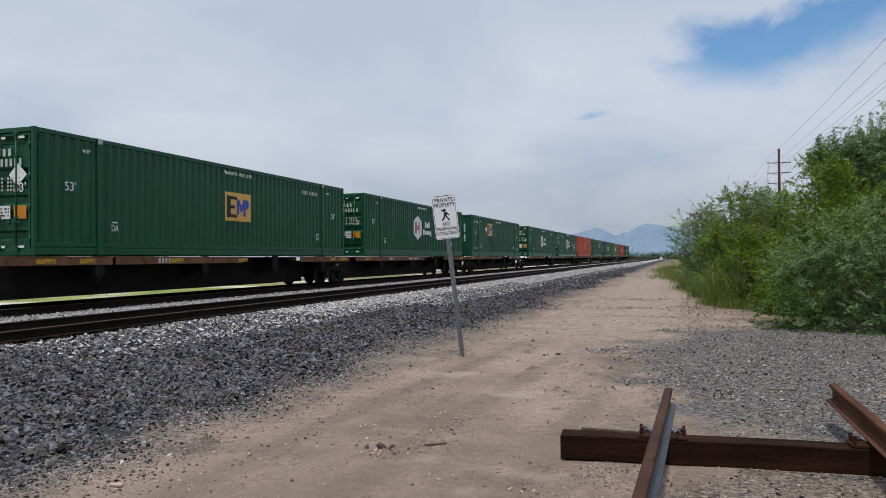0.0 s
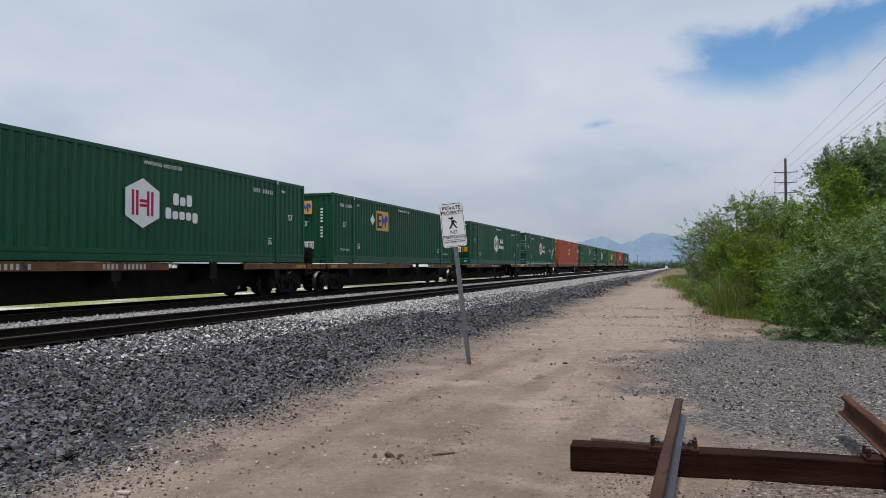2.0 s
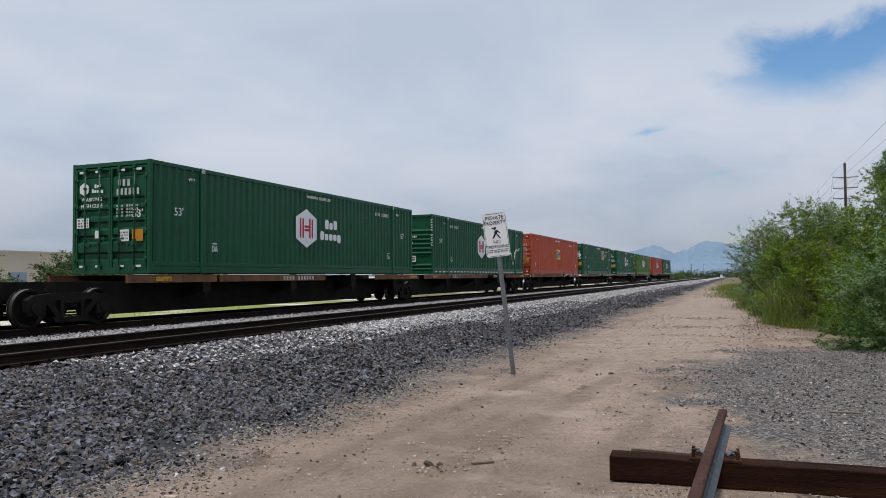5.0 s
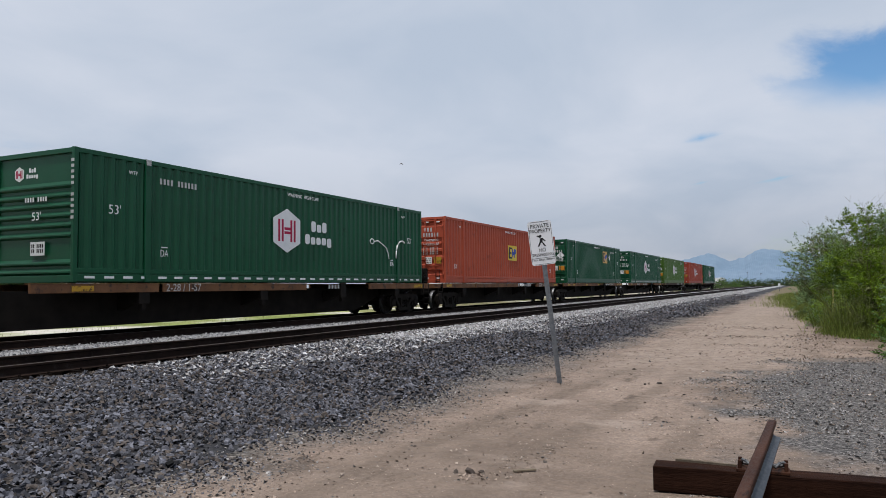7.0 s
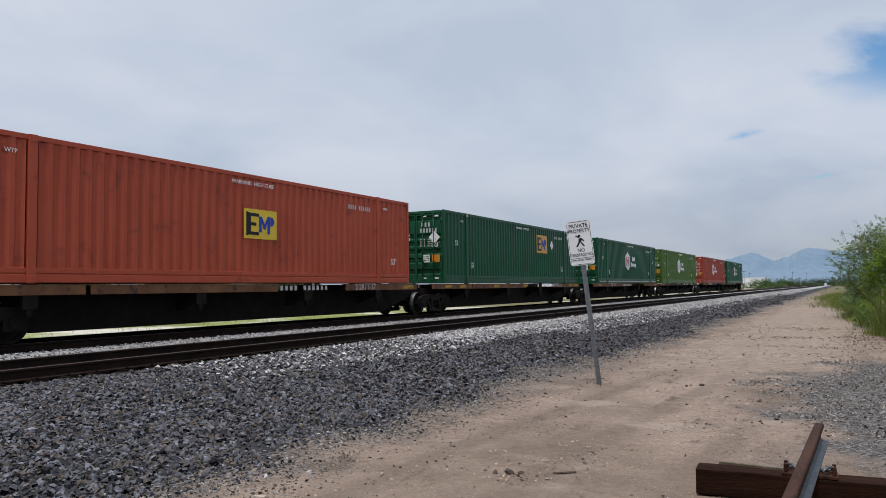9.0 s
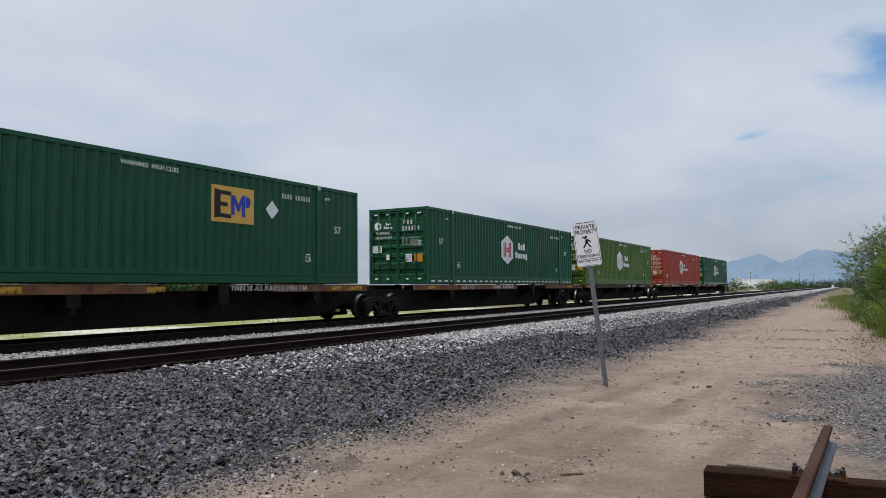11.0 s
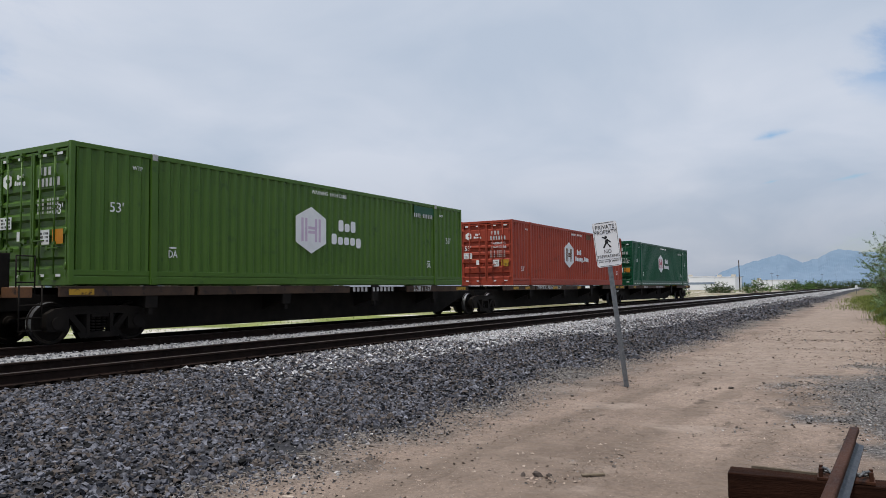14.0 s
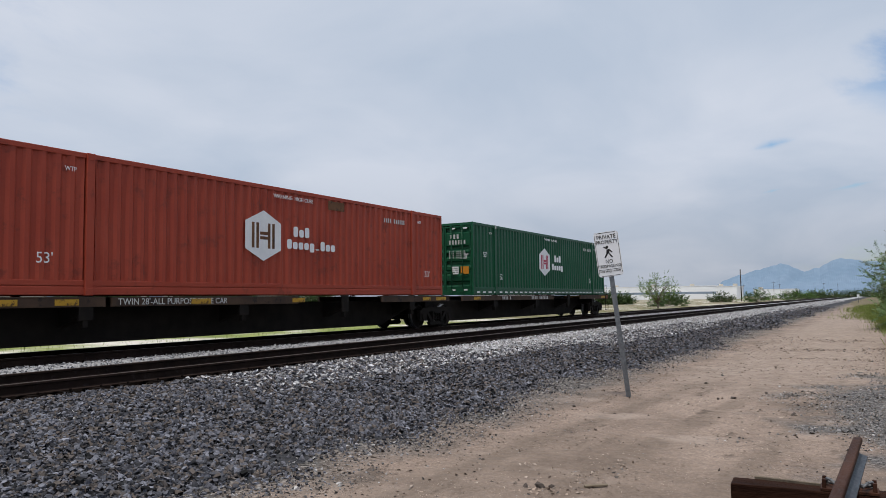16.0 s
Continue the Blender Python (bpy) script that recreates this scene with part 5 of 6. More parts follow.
tube(bm, (-0.005, -0.027, SZ + 0.118), (-0.005, -0.0242, SZ + 0.118), 0.022, n=14)
part("pictogram", bm, BLACK, sign, "plain black angular shape")
bm = bmesh.new()
for z in (-0.31, 0.31):
    tube(bm, (0, -0.031, SZ + z), (0, -0.022, SZ + z), 0.009, n=8)
part("bolt", bm, STEEL, sign)


# ---------------- plants ----------------
def leaf_cloud(name, centres, radii, count, size, mat, rng, flat=0.45):
    """Many small leaves in sprays about clump centres, as one mesh of narrow blades."""
    sprays = max(count // 36, 1)
    k = rng.integers(0, len(centres), sprays)
    d = rng.normal(size=(sprays, 3))
    d /= np.linalg.norm(d, axis=1)[:, None]
    q = centres[k] + d * (radii[k] * 1.2 * rng.random(sprays) ** 0.42)[:, None] * np.array([1, 1, 0.8])
    way = d + rng.normal(size=(sprays, 3)) * 0.4 + np.array([0, 0, 0.35])
    way /= np.linalg.norm(way, axis=1)[:, None]
    g = rng.integers(0, sprays, count)
    reach = rng.random(count)[:, None]
    p = q[g] + way[g] * reach * size * 5.5 + rng.normal(size=(count, 3)) * size * (0.75 - 0.35 * reach) * np.array([1, 1, 0.55])
    p[:, 2] = np.maximum(p[:, 2], 0.03)
    a = way[g] * 0.6 + rng.normal(size=(count, 3)) * np.array([1, 1, flat])
    a /= np.linalg.norm(a, axis=1)[:, None]
    b = np.cross(a, d[g] * 0.5 + rng.normal(size=(count, 3)) * 0.35 + np.array([0, 0, 0.9]))
    b /= np.linalg.norm(b, axis=1)[:, None]
    s = size * (0.6 + 0.8 * rng.random(count))[:, None]
    leaf = np.stack([p - b * s * 0.27, p + b * s * 0.27, p + a * s], 1)
    return raw_mesh(name, leaf.reshape(-1, 3), np.arange(count * 3).reshape(-1, 3), mat)


def limbs(bm, base, tips, r, rng, wander=0.12):
    """Tapered limbs from the base to each tip, in bent pieces."""
    for tip in tips:
        a, b = Vector(base), Vector(tip)
        last, n = a, 5
        for j in range(1, n + 1):
            f = j / n
            bow = Vector((0, 0, 0.25 * (b - a).length * math.sin(f * math.pi) * 0.4))
            nxt = a.lerp(b, f) + bow + Vector(rng.normal(size=3) * wander * (b - a).length * 0.25 * (f < 1))
            tube(bm, last, nxt, r * (1 - 0.85 * (f - 1 / n)), r * (1 - 0.85 * f), n=6, cap=False)
            last = nxt


def plant(name, x, y, w, d, h, count, size, mats, seed, label, category, low=0.0, clumps=80, stems=9, trunk=0.05, dead=0, group=""):
    """A shrub or tree: stems, and crowns of leaves in uneven clumps within an ellipsoid."""
    rng = np.random.default_rng(seed)
    t = thing(name, pose(x, y, -0.03), label, category, group)
    clumps = int(clumps * 1.7)
    u = rng.normal(size=(clumps, 3))
    u /= np.linalg.norm(u, axis=1)[:, None]
    rad = 0.45 + 0.55 * rng.random(clumps) ** 0.5
    c = u * rad[:, None] * np.array([w / 2, d / 2, (h - low) / 2]) * (1 + 0.12 * rng.normal(size=(clumps, 1)))
    c[:, 2] = c[:, 2] + low + (h - low) / 2 if low > 0.25 else np.abs(u[:, 2]) * rad * h * 0.97
    c[:, 2] = np.maximum(c[:, 2], 0.15)
    if low <= 0.25:      # a skirt of low clumps
        q = clumps // 4
        ang = rng.random(q) * 2 * math.pi
        c = np.concatenate([c, np.stack([np.cos(ang) * w * 0.38, np.sin(ang) * d * 0.38, 0.2 + 0.35 * rng.random(q)], 1)])
        clumps += q
    r = (0.060 + 0.085 * rng.random(clumps)) * min(w, h - low + 0.5) * (1.12 if clumps < 150 else 1.0)
    r = np.where(c[:, 2] < 0.7, r * 1.35, r)
    bm = bmesh.new()
    if low > 0.6:
        tube(bm, (0, 0, 0), (0.05, 0, low * 0.8), trunk * 2, trunk * 1.5, n=10)
    order = rng.permutation(clumps)
    limbs(bm, (0, 0, low * 0.75), [tuple(c[k]) for k in order if c[k][2] > low + 0.25 * (h - low)][:stems], trunk, rng)
    part("trunk", bm, BARK, t)
    if dead:
        bm = bmesh.new()
        tips = [(rng.uniform(-0.34, 0.34) * w, rng.uniform(-0.34, 0.34) * d, h * (0.85 + 0.25 * rng.random())) for _ in range(dead)]
        for tip in tips:
            limbs(bm, (tip[0] * 0.5, tip[1] * 0.5, h * 0.4), [tip], 0.010, rng, 0.12)
            for _ in range(6):
                f = 0.5 + 0.5 * rng.random()
                a = Vector((tip[0] * (0.5 + 0.5 * f), tip[1] * (0.5 + 0.5 * f), h * 0.4 + (tip[2] - h * 0.4) * f))
                tube(bm, a, a + Vector(rng.normal(size=3) * 0.17) + Vector((0, 0, 0.2)), 0.005, 0.002, n=4, cap=False)
        part("bare_branch", bm, TWIG, t, "bare grey twigs")
    share = np.array_split(order, len(mats))
    for mat, ks in zip(mats, share):
        part("crown", leaf_cloud("crown", c[ks], r[ks], int(1.6 * count / len(mats)), size * 0.92, mat, rng), None, t)
    return t


SHRUB = "shrubs along the sandy track"
plant("shrub", 4.5, 19.1, 5.0, 3.8, 2.9, 55200, 0.060, [LEAF_GREY, LEAF_DARK, LEAF_GREY], 41, "dense grey-green desert shrub at the edge of the gravel", "shrub", clumps=64, group=SHRUB)
plant("shrub", 8.1, 19.2, 4.8, 4.0, 3.1, 48000, 0.060, [LEAF_DARK, LEAF_GREY, LEAF_GREY], 12, "dark grey-green desert shrub at the edge of the gravel", "shrub", clumps=64, group=SHRUB)
plant("shrub", 4.2, 23.6, 3.4, 3.2, 4.5, 60000, 0.070, [LEAF_BRIGHT, LEAF_BRIGHT, LEAF_MID], 13, "bright yellow-green leafy shrub among darker ones", "shrub", clumps=84, group=SHRUB)
plant("shrub", 7.4, 24.0, 5.0, 4.0, 4.9, 60000, 0.074, [LEAF_DARK, LEAF_DARK, LEAF_DUSTY], 14, "olive shrub with bare twigs", "shrub", clumps=100, dead=18, group=SHRUB)
plant("tree", 7.2, 31.5, 4.8, 4.8, 6.5, 90000, 0.085, [LEAF_MID, LEAF_GREY, LEAF_DARK], 15, "tall dark green tree rising behind the shrubs", "tree", low=1.9, clumps=95, stems=18, trunk=0.11)
plant("tree", 12.2, 31.0, 5.5, 5.0, 6.2, 40800, 0.088, [LEAF_DARK, LEAF_MID], 16, "dark green tree behind the shrubs", "tree", low=2.2, clumps=100, stems=14, trunk=0.10)
plant("shrub", 2.4, 27.4, 2.6, 3.0, 2.7, 26400, 0.064, [LEAF_DUSTY, LEAF_BRIGHT], 17, "yellow-green shrub beside the sandy track", "shrub", clumps=90, dead=4, group=SHRUB)
plant("shrub", 2.6, 32.5, 3.6, 4.6, 4.5, 48000, 0.080, [LEAF_GREY, LEAF_MID, LEAF_BRIGHT], 18, "feathery olive shrub with bare twigs", "shrub", clumps=100, dead=16, group=SHRUB)
plant("shrub", 1.5, 40.0, 3.4, 5.0, 4.2, 31200, 0.072, [LEAF_GREY, LEAF_DUSTY], 19, "thin grey-green shrub standing out over the verge", "shrub", low=0.3, clumps=80, dead=10, group=SHRUB)
plant("shrub", 4.9, 42.5, 6.0, 6.0, 5.1, 50000, 0.120, [LEAF_GREY, LEAF_MID], 20, "grey-green shrub in the thicket", "shrub", clumps=80, dead=14, group=SHRUB)
plant("shrub", 2.9, 58.0, 5.0, 8.0, 4.4, 16800, 0.120, [LEAF_GREY, LEAF_MID], 21, "grey-green shrub in the thicket", "shrub", clumps=95, group=SHRUB)
plant("shrub", 3.6, 80.0, 6.0, 10.0, 4.0, 10800, 0.160, [LEAF_MID, LEAF_GREY], 22, "far grey-green shrub beside the line", "shrub", clumps=50, group=SHRUB)
# beyond the line
FARB = "bushes beyond the line"
plant("tree", -27.0, 106.0, 4.8, 4.8, 4.7, 9000, 0.10, [LEAF_GREY, LEAF_MID], 31, "spreading pale green desert tree with many stems", "tree", low=0.8, clumps=45, stems=26, trunk=0.06, group=FARB)
for q, (x, y, w, h) in enumerate(((-31, 128, 6, 2.6), (-26, 198, 8, 4.2), (-36, 206, 7, 3.4), (-40, 170, 8, 3.6), (-52, 165, 9, 3.0), (-22, 262, 10, 3.6), (-17, 310, 12, 4.0), (-30, 330, 14, 4.6), (-12, 420, 16, 5.0), (-28, 450, 22, 5.5), (-6, 520, 18, 5.6), (4, 470, 18, 5.0), (-62, 72, 10, 4.6), (-66, 62, 9, 5.2), (-60, 54, 8, 4.0), (-68, 48, 9, 4.8), (-60, 41.3, 8.4, 4.5))):
    plant("bush", x, y, w, w * 0.8, h * (0.7 if y > 120 else 1.0), 11000 if x < -45 else 5000, 0.10 + 0.0006 * y + (0.10 if x < -45 else 0), [LEAF_OLIVE, LEAF_DARK] if q % 2 else [LEAF_OLIVE, LEAF_OLIVE], 40 + q, "dark green bush on open ground beyond the line", "bush", clumps=36, stems=6, group=FARB)


def grass(name, spots, count, tall, seed, label):
    """Blades about a list of (x, y, spread)."""
    rng = np.random.default_rng(seed)
    s = np.array(spots)
    k = rng.integers(0, len(s), count)
    p = np.stack([s[k, 0] + rng.normal(size=count) * s[k, 2], s[k, 1] + rng.normal(size=count) * s[k, 2] * 1.3, np.full(count, -0.03)], 1)
    h = tall * (0.5 + rng.random(count))
    lean = rng.normal(size=(count, 2)) * 0.28
    tip = p + np.stack([lean[:, 0] * h, lean[:, 1] * h, h], 1)
    w = rng.normal(size=(count, 3)) * np.array([1, 1, 0])
    w = w / np.linalg.norm(w, axis=1)[:, None] * (0.0045 + 0.0055 * tall) * (0.45 if tall > 1 else 1.0)
    mid = (p + tip) / 2 + np.stack([-lean[:, 0], -lean[:, 1], np.zeros(count)], 1) * 0.1 * h[:, None]
    quad = np.stack([p - w, p + w, mid + w * 0.8, tip, mid - w * 0.8], 1)
    ob = new(name, raw_mesh(name, quad.reshape(-1, 3), np.arange(count * 5).reshape(-1, 5), GRASS))
    return tagged(ob, label, "grass", kind="stuff")


rng = np.random.default_rng(5)
verge = [(1.1 - 0.04 * (y - 26) + abs(rng.normal()) * 0.8, y, 0.22 + 0.25 * rng.random()) for y in rng.uniform(25, 62, 70)]
grass("verge_grass", verge, 20000, 0.27, 6, "tall yellow-green grass along the sandy track")
grass("verge_grass", [(-2.0 + rng.random() * 3.5, y, 0.7) for y in np.linspace(55, 120, 60)], 9000, 0.32, 7, "tall yellow-green grass beside the far ballast")
grass("verge_grass", [(5.6 + rng.random() * 4, 15.2 + rng.random() * 0.8, 0.25) for _ in range(30)], 4500, 0.22, 8, "short green grass at the edge of the gravel")
grass("tall_stems", [(0.95 + rng.random() * 1.5, 25.6 + rng.random() * 3.5, 0.22) for _ in range(26)], 900, 1.2, 10, "tall thin green stems beside the marker post")
grass("field_grass", [(-21.5 - rng.random() * 12, y, 0.9) for y in np.linspace(2, 120, 260)], 9000, 0.16, 9, "bright green grass beyond the line")

# ---------------- poles, wires, far buildings ----------------
def power_pole(x, y, h, label):
    p = thing("power_pole", pose(x, y, -0.3), label, "utility pole", "power poles beside the track")
    bm = bmesh.new()
    tube(bm, (0, 0, 0), (0, 0, h + 0.3), 0.17, 0.11, n=12)
    part("pole", bm, POLEWOOD, p)
    for z in (h - 1.05, h - 2.05, h - 3.05):
        bm = bmesh.new()
        box(bm, (-1.05, -0.05, z - 0.03), (1.05, 0.05, z + 0.03), 0.008)
        for s in (1, -1):
            tube(bm, (s * 0.12, 0, z - 0.2), (s * 0.6, 0, z - 0.02), 0.012, n=6)
        arm = part("crossarm", bm, POLEWOOD, p)
        for s in (1, -1):
            bm = bmesh.new()
            for j in range(3):
                tube(bm, (s * 1.0, 0, z + 0.03 + j * 0.06), (s * 1.0, 0, z + 0.08 + j * 0.06), 0.05, 0.03, n=10)
            part("insulator", bm, STEEL, arm)
    return p


POLE_X, POLE_H = 9.5, 12.1
for y in (79.5, 150.0, 10.0):
    power_pole(POLE_X, y, POLE_H, "tall dark wooden power pole with three crossarms")
for z in (POLE_H - 1.15, POLE_H - 2.15, POLE_H - 3.15):
    for s in (1, -1):
        wire = thing("power_line", pose(0, 0, 0), "thin dark overhead power line between poles", "cable", "power lines")
        for y0, y1 in ((10.0, 79.5), (79.5, 150.0)):
            bm = bmesh.new()
            last = None
            for j in range(15):
                f = j / 14
                p = Vector((POLE_X + s * 1.0, y0 + (y1 - y0) * f, z + 0.30 - 0.9 * 4 * f * (1 - f) * 0.5))
                if last:
                    tube(bm, last, p, 0.0075, n=5, cap=False)
                last = p
            part("wire", bm, WIRE, wire)

bm = bmesh.new()
lone = thing("utility_pole", pose(-36.7, 244, -0.3), "plain dark utility pole beyond the line", "utility pole", "far poles")
part("pole", tube(bm, (0, 0, 0), (-0.1, 0, 10.0), 0.17, 0.13, n=10), POLEWOOD, lone)
for x, y, h in ((-62, 420, 9), (-44, 390, 10), (-30, 520, 11), (-24, 560, 11), (-50, 470, 10)):
    p = thing("utility_pole", pose(x, y, -0.3), "thin far utility pole", "utility pole", "far poles")
    part("pole", tube(bmesh.new(), (0, 0, 0), (0, 0, h * 0.85), 0.09, 0.07, n=8), POLEWOOD, p)
    part("crossarm", box(bmesh.new(), (-0.8, -0.05, h * 0.85 - 0.6), (0.8, 0.05, h * 0.85 - 0.48)), POLEWOOD, p)


def hall(x0, x1, y0, y1, h, wall, label, band=None, doors=0, rooftop=0):
    b = thing("warehouse", pose((x0 + x1) / 2, (y0 + y1) / 2, -0.1), label, "building", "buildings beyond the line")
    w, d = (x1 - x0) / 2, (y1 - y0) / 2
    bm = bmesh.new()
    box(bm, (-w, -d, 0), (w, d, h))
    part("wall", bm, wall, b)
    bm = bmesh.new()
    box(bm, (-w - 0.15, -d - 0.15, h), (w + 0.15, d + 0.15, h + 0.25))
    part("roof_edge", bm, wall, b)
    if band:
        bm = bmesh.new()
        box(bm, (-w - 0.05, -d - 0.05, h * band[0]), (w + 0.05, d + 0.05, h * band[1]))
        part("colour_band", bm, SLATE, b, "blue-grey painted band")
    for k in range(doors):
        y = -d + (k + 0.7) * 2 * d / (doors + 0.4)
        part("door", box(bmesh.new(), (w, y - 1.4, 0), (w + 0.06, y + 1.4, 3.0)), SLATE, b)
    for k in range(rooftop):
        x = -w * 0.7 + k * 1.4 * w / max(rooftop - 1, 1)
        part("roof_unit", box(bmesh.new(), (x - 1, -d * 0.6, h + 0.25), (x + 1, -d * 0.6 + 2, h + 1.4), 0.05), BEIGE, b)
    return b


hall(-140, -98, 34, 122, 5.9, BEIGE, "low beige warehouse beyond the field", doors=5)
name_board = thing("wall_sign", pose(-97.9, 71.4, 0), "white lettering on the warehouse wall", "sign")
for row, (n_bars, z) in enumerate(((7, 5.1),)):
    bars_on(name_board, n_bars, 0.5 * n_bars, 0.7, WHITE, (0.0, -0.5 * row, z))
hall(-168, -76, 420, 450, 7.2, PALE, "long white warehouse with a blue-grey band", band=(0.42, 0.58), doors=1, rooftop=4)
hall(-73, -63, 404, 425, 6.6, PALE, "small white flat-roofed building", rooftop=2)
hall(-62, -40, 455, 470, 5.0, PALE, "white low building among bushes", rooftop=1)
hall(-230, -178, 430, 470, 6.4, PALE, "white low warehouse with blue-grey band, far off", band=(0.4, 0.55))

# a small dark bird that darts across the sky
bird = thing("bird", pose(-18.82, 34.59, 8.2), "small dark bird in flight with spread wings", "bird")
HEAD = math.degrees(math.atan2(-12.49, -8.51))       # flight heading about z
bm = bmesh.new()
lathe(bm, [(0.002, -0.085), (0.012, -0.06), (0.024, -0.02), (0.027, 0.02), (0.020, 0.045), (0.018, 0.06), (0.013, 0.075), (0.003, 0.092)], n=12)
bmesh.ops.rotate(bm, verts=bm.verts, matrix=Matrix.Rotation(math.pi / 2, 3, "Z"))
prism(bm, [(-0.006, -0.07), (0.006, -0.07), (0.020, -0.135), (-0.020, -0.135)], "z", -0.004, 0.004)
part("body", bm, CLOD, bird)
BIRD_WINGS = []
for s in (1, -1):
    bm = bmesh.new()
    prism(bm, [(0, 0.045), (s * 0.05, 0.05), (s * 0.10, 0.0), (s * 0.108, -0.025), (s * 0.05, -0.03), (0, -0.035)][::s], "z", -0.004, 0.004)
    wing = part("wing", bm, CLOD, bird)
    wing.matrix_basis = pose(s * 0.015, 0.01, 0.012)
    BIRD_WINGS.append((wing, s))

# small posts by the line
post = thing("marker_post", pose(1.2, 30.2, -0.05, 0, 1, 0), "thin faded yellow marker post in the grass", "marker post")
part("post", box(bmesh.new(), (-0.022, -0.015, 0), (0.022, 0.015, 1.45), 0.005), PALETAN, post)
board = thing("line_sign", pose(-3.6, 165, 0), "small white sign beside the line", "sign")
part("post", tube(bmesh.new(), (0, 0, 0), (0, 0, 1.6), 0.04, n=8), GALV, board)
part("sign_panel", box(bmesh.new(), (-0.22, -0.06, 1.05), (0.22, -0.04, 1.60), 0.01), SHEET, board)

# ---------------- loose stones ----------------
ICO = bmesh.new()
bmesh.ops.create_icosphere(ICO, subdivisions=1, radius=1.0)
ICO_V = np.array([v.co[:] for v in ICO.verts])
ICO_F = np.array([[v.index for v in f.verts] for f in ICO.faces])
ICO.free()
OCT_V = np.array([(1, 0, 0), (-1, 0, 0), (0, 1, 0), (0, -1, 0), (0, 0, 1), (0, 0, -1)], float)
OCT_F = np.array([(0, 2, 4), (2, 1, 4), (1, 3, 4), (3, 0, 4), (2, 0, 5), (1, 2, 5), (3, 1, 5), (0, 3, 5)])

SHARD = (OCT_V[:5], OCT_F[:4])      # half sunk in the ground
BLOCK = (np.array([(-1, -1, -0.7), (1, -1, -0.7), (1, 1, -0.7), (-1, 1, -0.7), (-0.7, -0.75, 0.9), (0.75, -0.7, 0.8), (0.7, 0.75, 0.9), (-0.75, 0.7, 0.8)]) * 0.8,
         np.array([(4, 5, 6), (4, 6, 7), (0, 1, 5), (0, 5, 4), (1, 2, 6), (1, 6, 5), (2, 3, 7), (2, 7, 6), (3, 0, 4), (3, 4, 7)]))


def stones(name, x, y, z, size, mat, seed, base=(ICO_V, ICO_F), flat=0.65):
    """Broken stones at the given places, each with a shape and turn of its own, in one mesh."""
    rng = np.random.default_rng(seed)
    n, (bv, bf) = len(x), base
    v = np.repeat(bv[None], n, 0) * (0.62 + 0.66 * rng.random((n, len(bv), 1)))
    v *= np.stack([0.8 + 0.7 * rng.random(n), 0.7 + 0.5 * rng.random(n), flat * (0.6 + 0.6 * rng.random(n))], 1)[:, None, :]
    q = rng.normal(size=(n, 4)) * np.array([1, 0.35, 0.35, 1])
    q /= np.linalg.norm(q, axis=1)[:, None]
    w, a, b, c = q.T
    r = np.stack([1 - 2 * (b * b + c * c), 2 * (a * b - w * c), 2 * (a * c + w * b), 2 * (a * b + w * c), 1 - 2 * (a * a + c * c), 2 * (b * c - w * a), 2 * (a * c - w * b), 2 * (b * c + w * a), 1 - 2 * (a * a + b * b)], 1).reshape(n, 3, 3)
    v = np.einsum("nij,nkj->nki", r, v) * size[:, None, None] + np.stack([x, y, z], 1)[:, None, :]
    f = (bf[None] + (np.arange(n) * len(bv))[:, None, None]).reshape(-1, 3)
    return raw_mesh(name, v.reshape(-1, 3), f, mat)


def scatter(n, x0, x1, y0, y1, seed, power=1.0):
    rng = np.random.default_rng(seed)
    return x0 + (x1 - x0) * rng.random(n), y0 + (y1 - y0) * rng.random(n) ** power, rng


def ballast(name, n, x0, x1, y0, y1, size, mat, seed, label, power=1.0, base=(ICO_V, ICO_F)):
    x, y, rng = scatter(n, x0, x1, y0, y1, seed, power)
    if x1 > -5:       # thin out towards the foot of the slope
        toe = -4.72 + 0.35 * np.sin(y * 0.31 + 0.8) + 0.2 * np.sin(y * 0.83) + 0.12 * np.sin(y * 2.7)
        keep = rng.random(n) > np.clip((x - toe + 0.55) / 1.25, 0, 0.99)
        x, y, past = x[keep], y[keep], (x - toe)[keep]
    if x0 == -9.55 and x1 < -6:      # pale stone lies thickest beside the rail
        x = x0 + (x1 - x0) * ((x - x0) / (x1 - x0)) ** 1.45
    bare = np.hypot((x + 4.95) / 0.55, (y - 5.75) / 0.28) + 0.3 * np.sin(x * 9) * np.sin(y * 7)
    keep = rng.random(len(x)) < np.clip((bare - 0.55) * 1.6, 0.06, 1)        # a spot of bare dirt
    x, y = x[keep], y[keep]
    s = size * (0.55 + 0.95 * rng.random(len(x)) ** 2.2)
    if x1 > -5:
        past = past[keep]
        s *= np.clip(1.0 - (past + 0.35) * 1.1, 0.30, 1.0)
    z = np.maximum(bed_height(x, y), ground_height(x, y)) + s * (0.22 + 0.5 * rng.random(len(x)))
    ob = new(name, stones(name, x, y, z, s, mat, seed, base))
    return tagged(ob, label, "ballast stones", kind="stuff")


DARK_SLOPE, PALE_SHOULDER = "dark grey crushed stones on the ballast slope", "pale grey crushed stones on the ballast shoulder"
ballast("slope_stones", 33000, -9.55, -3.2, 3.0, 9.0, 0.0245, STONE_DARK, 71, DARK_SLOPE, 1.0, BLOCK)
ballast("slope_stones", 34000, -9.55, -3.2, 9.0, 15.5, 0.031, STONE_DARK, 78, DARK_SLOPE, 1.0, SHARD)
ballast("slope_stones", 46000, -8.3, -3.2, 15.0, 38.0, 0.031, STONE_DARK, 72, DARK_SLOPE, 1.15, SHARD)
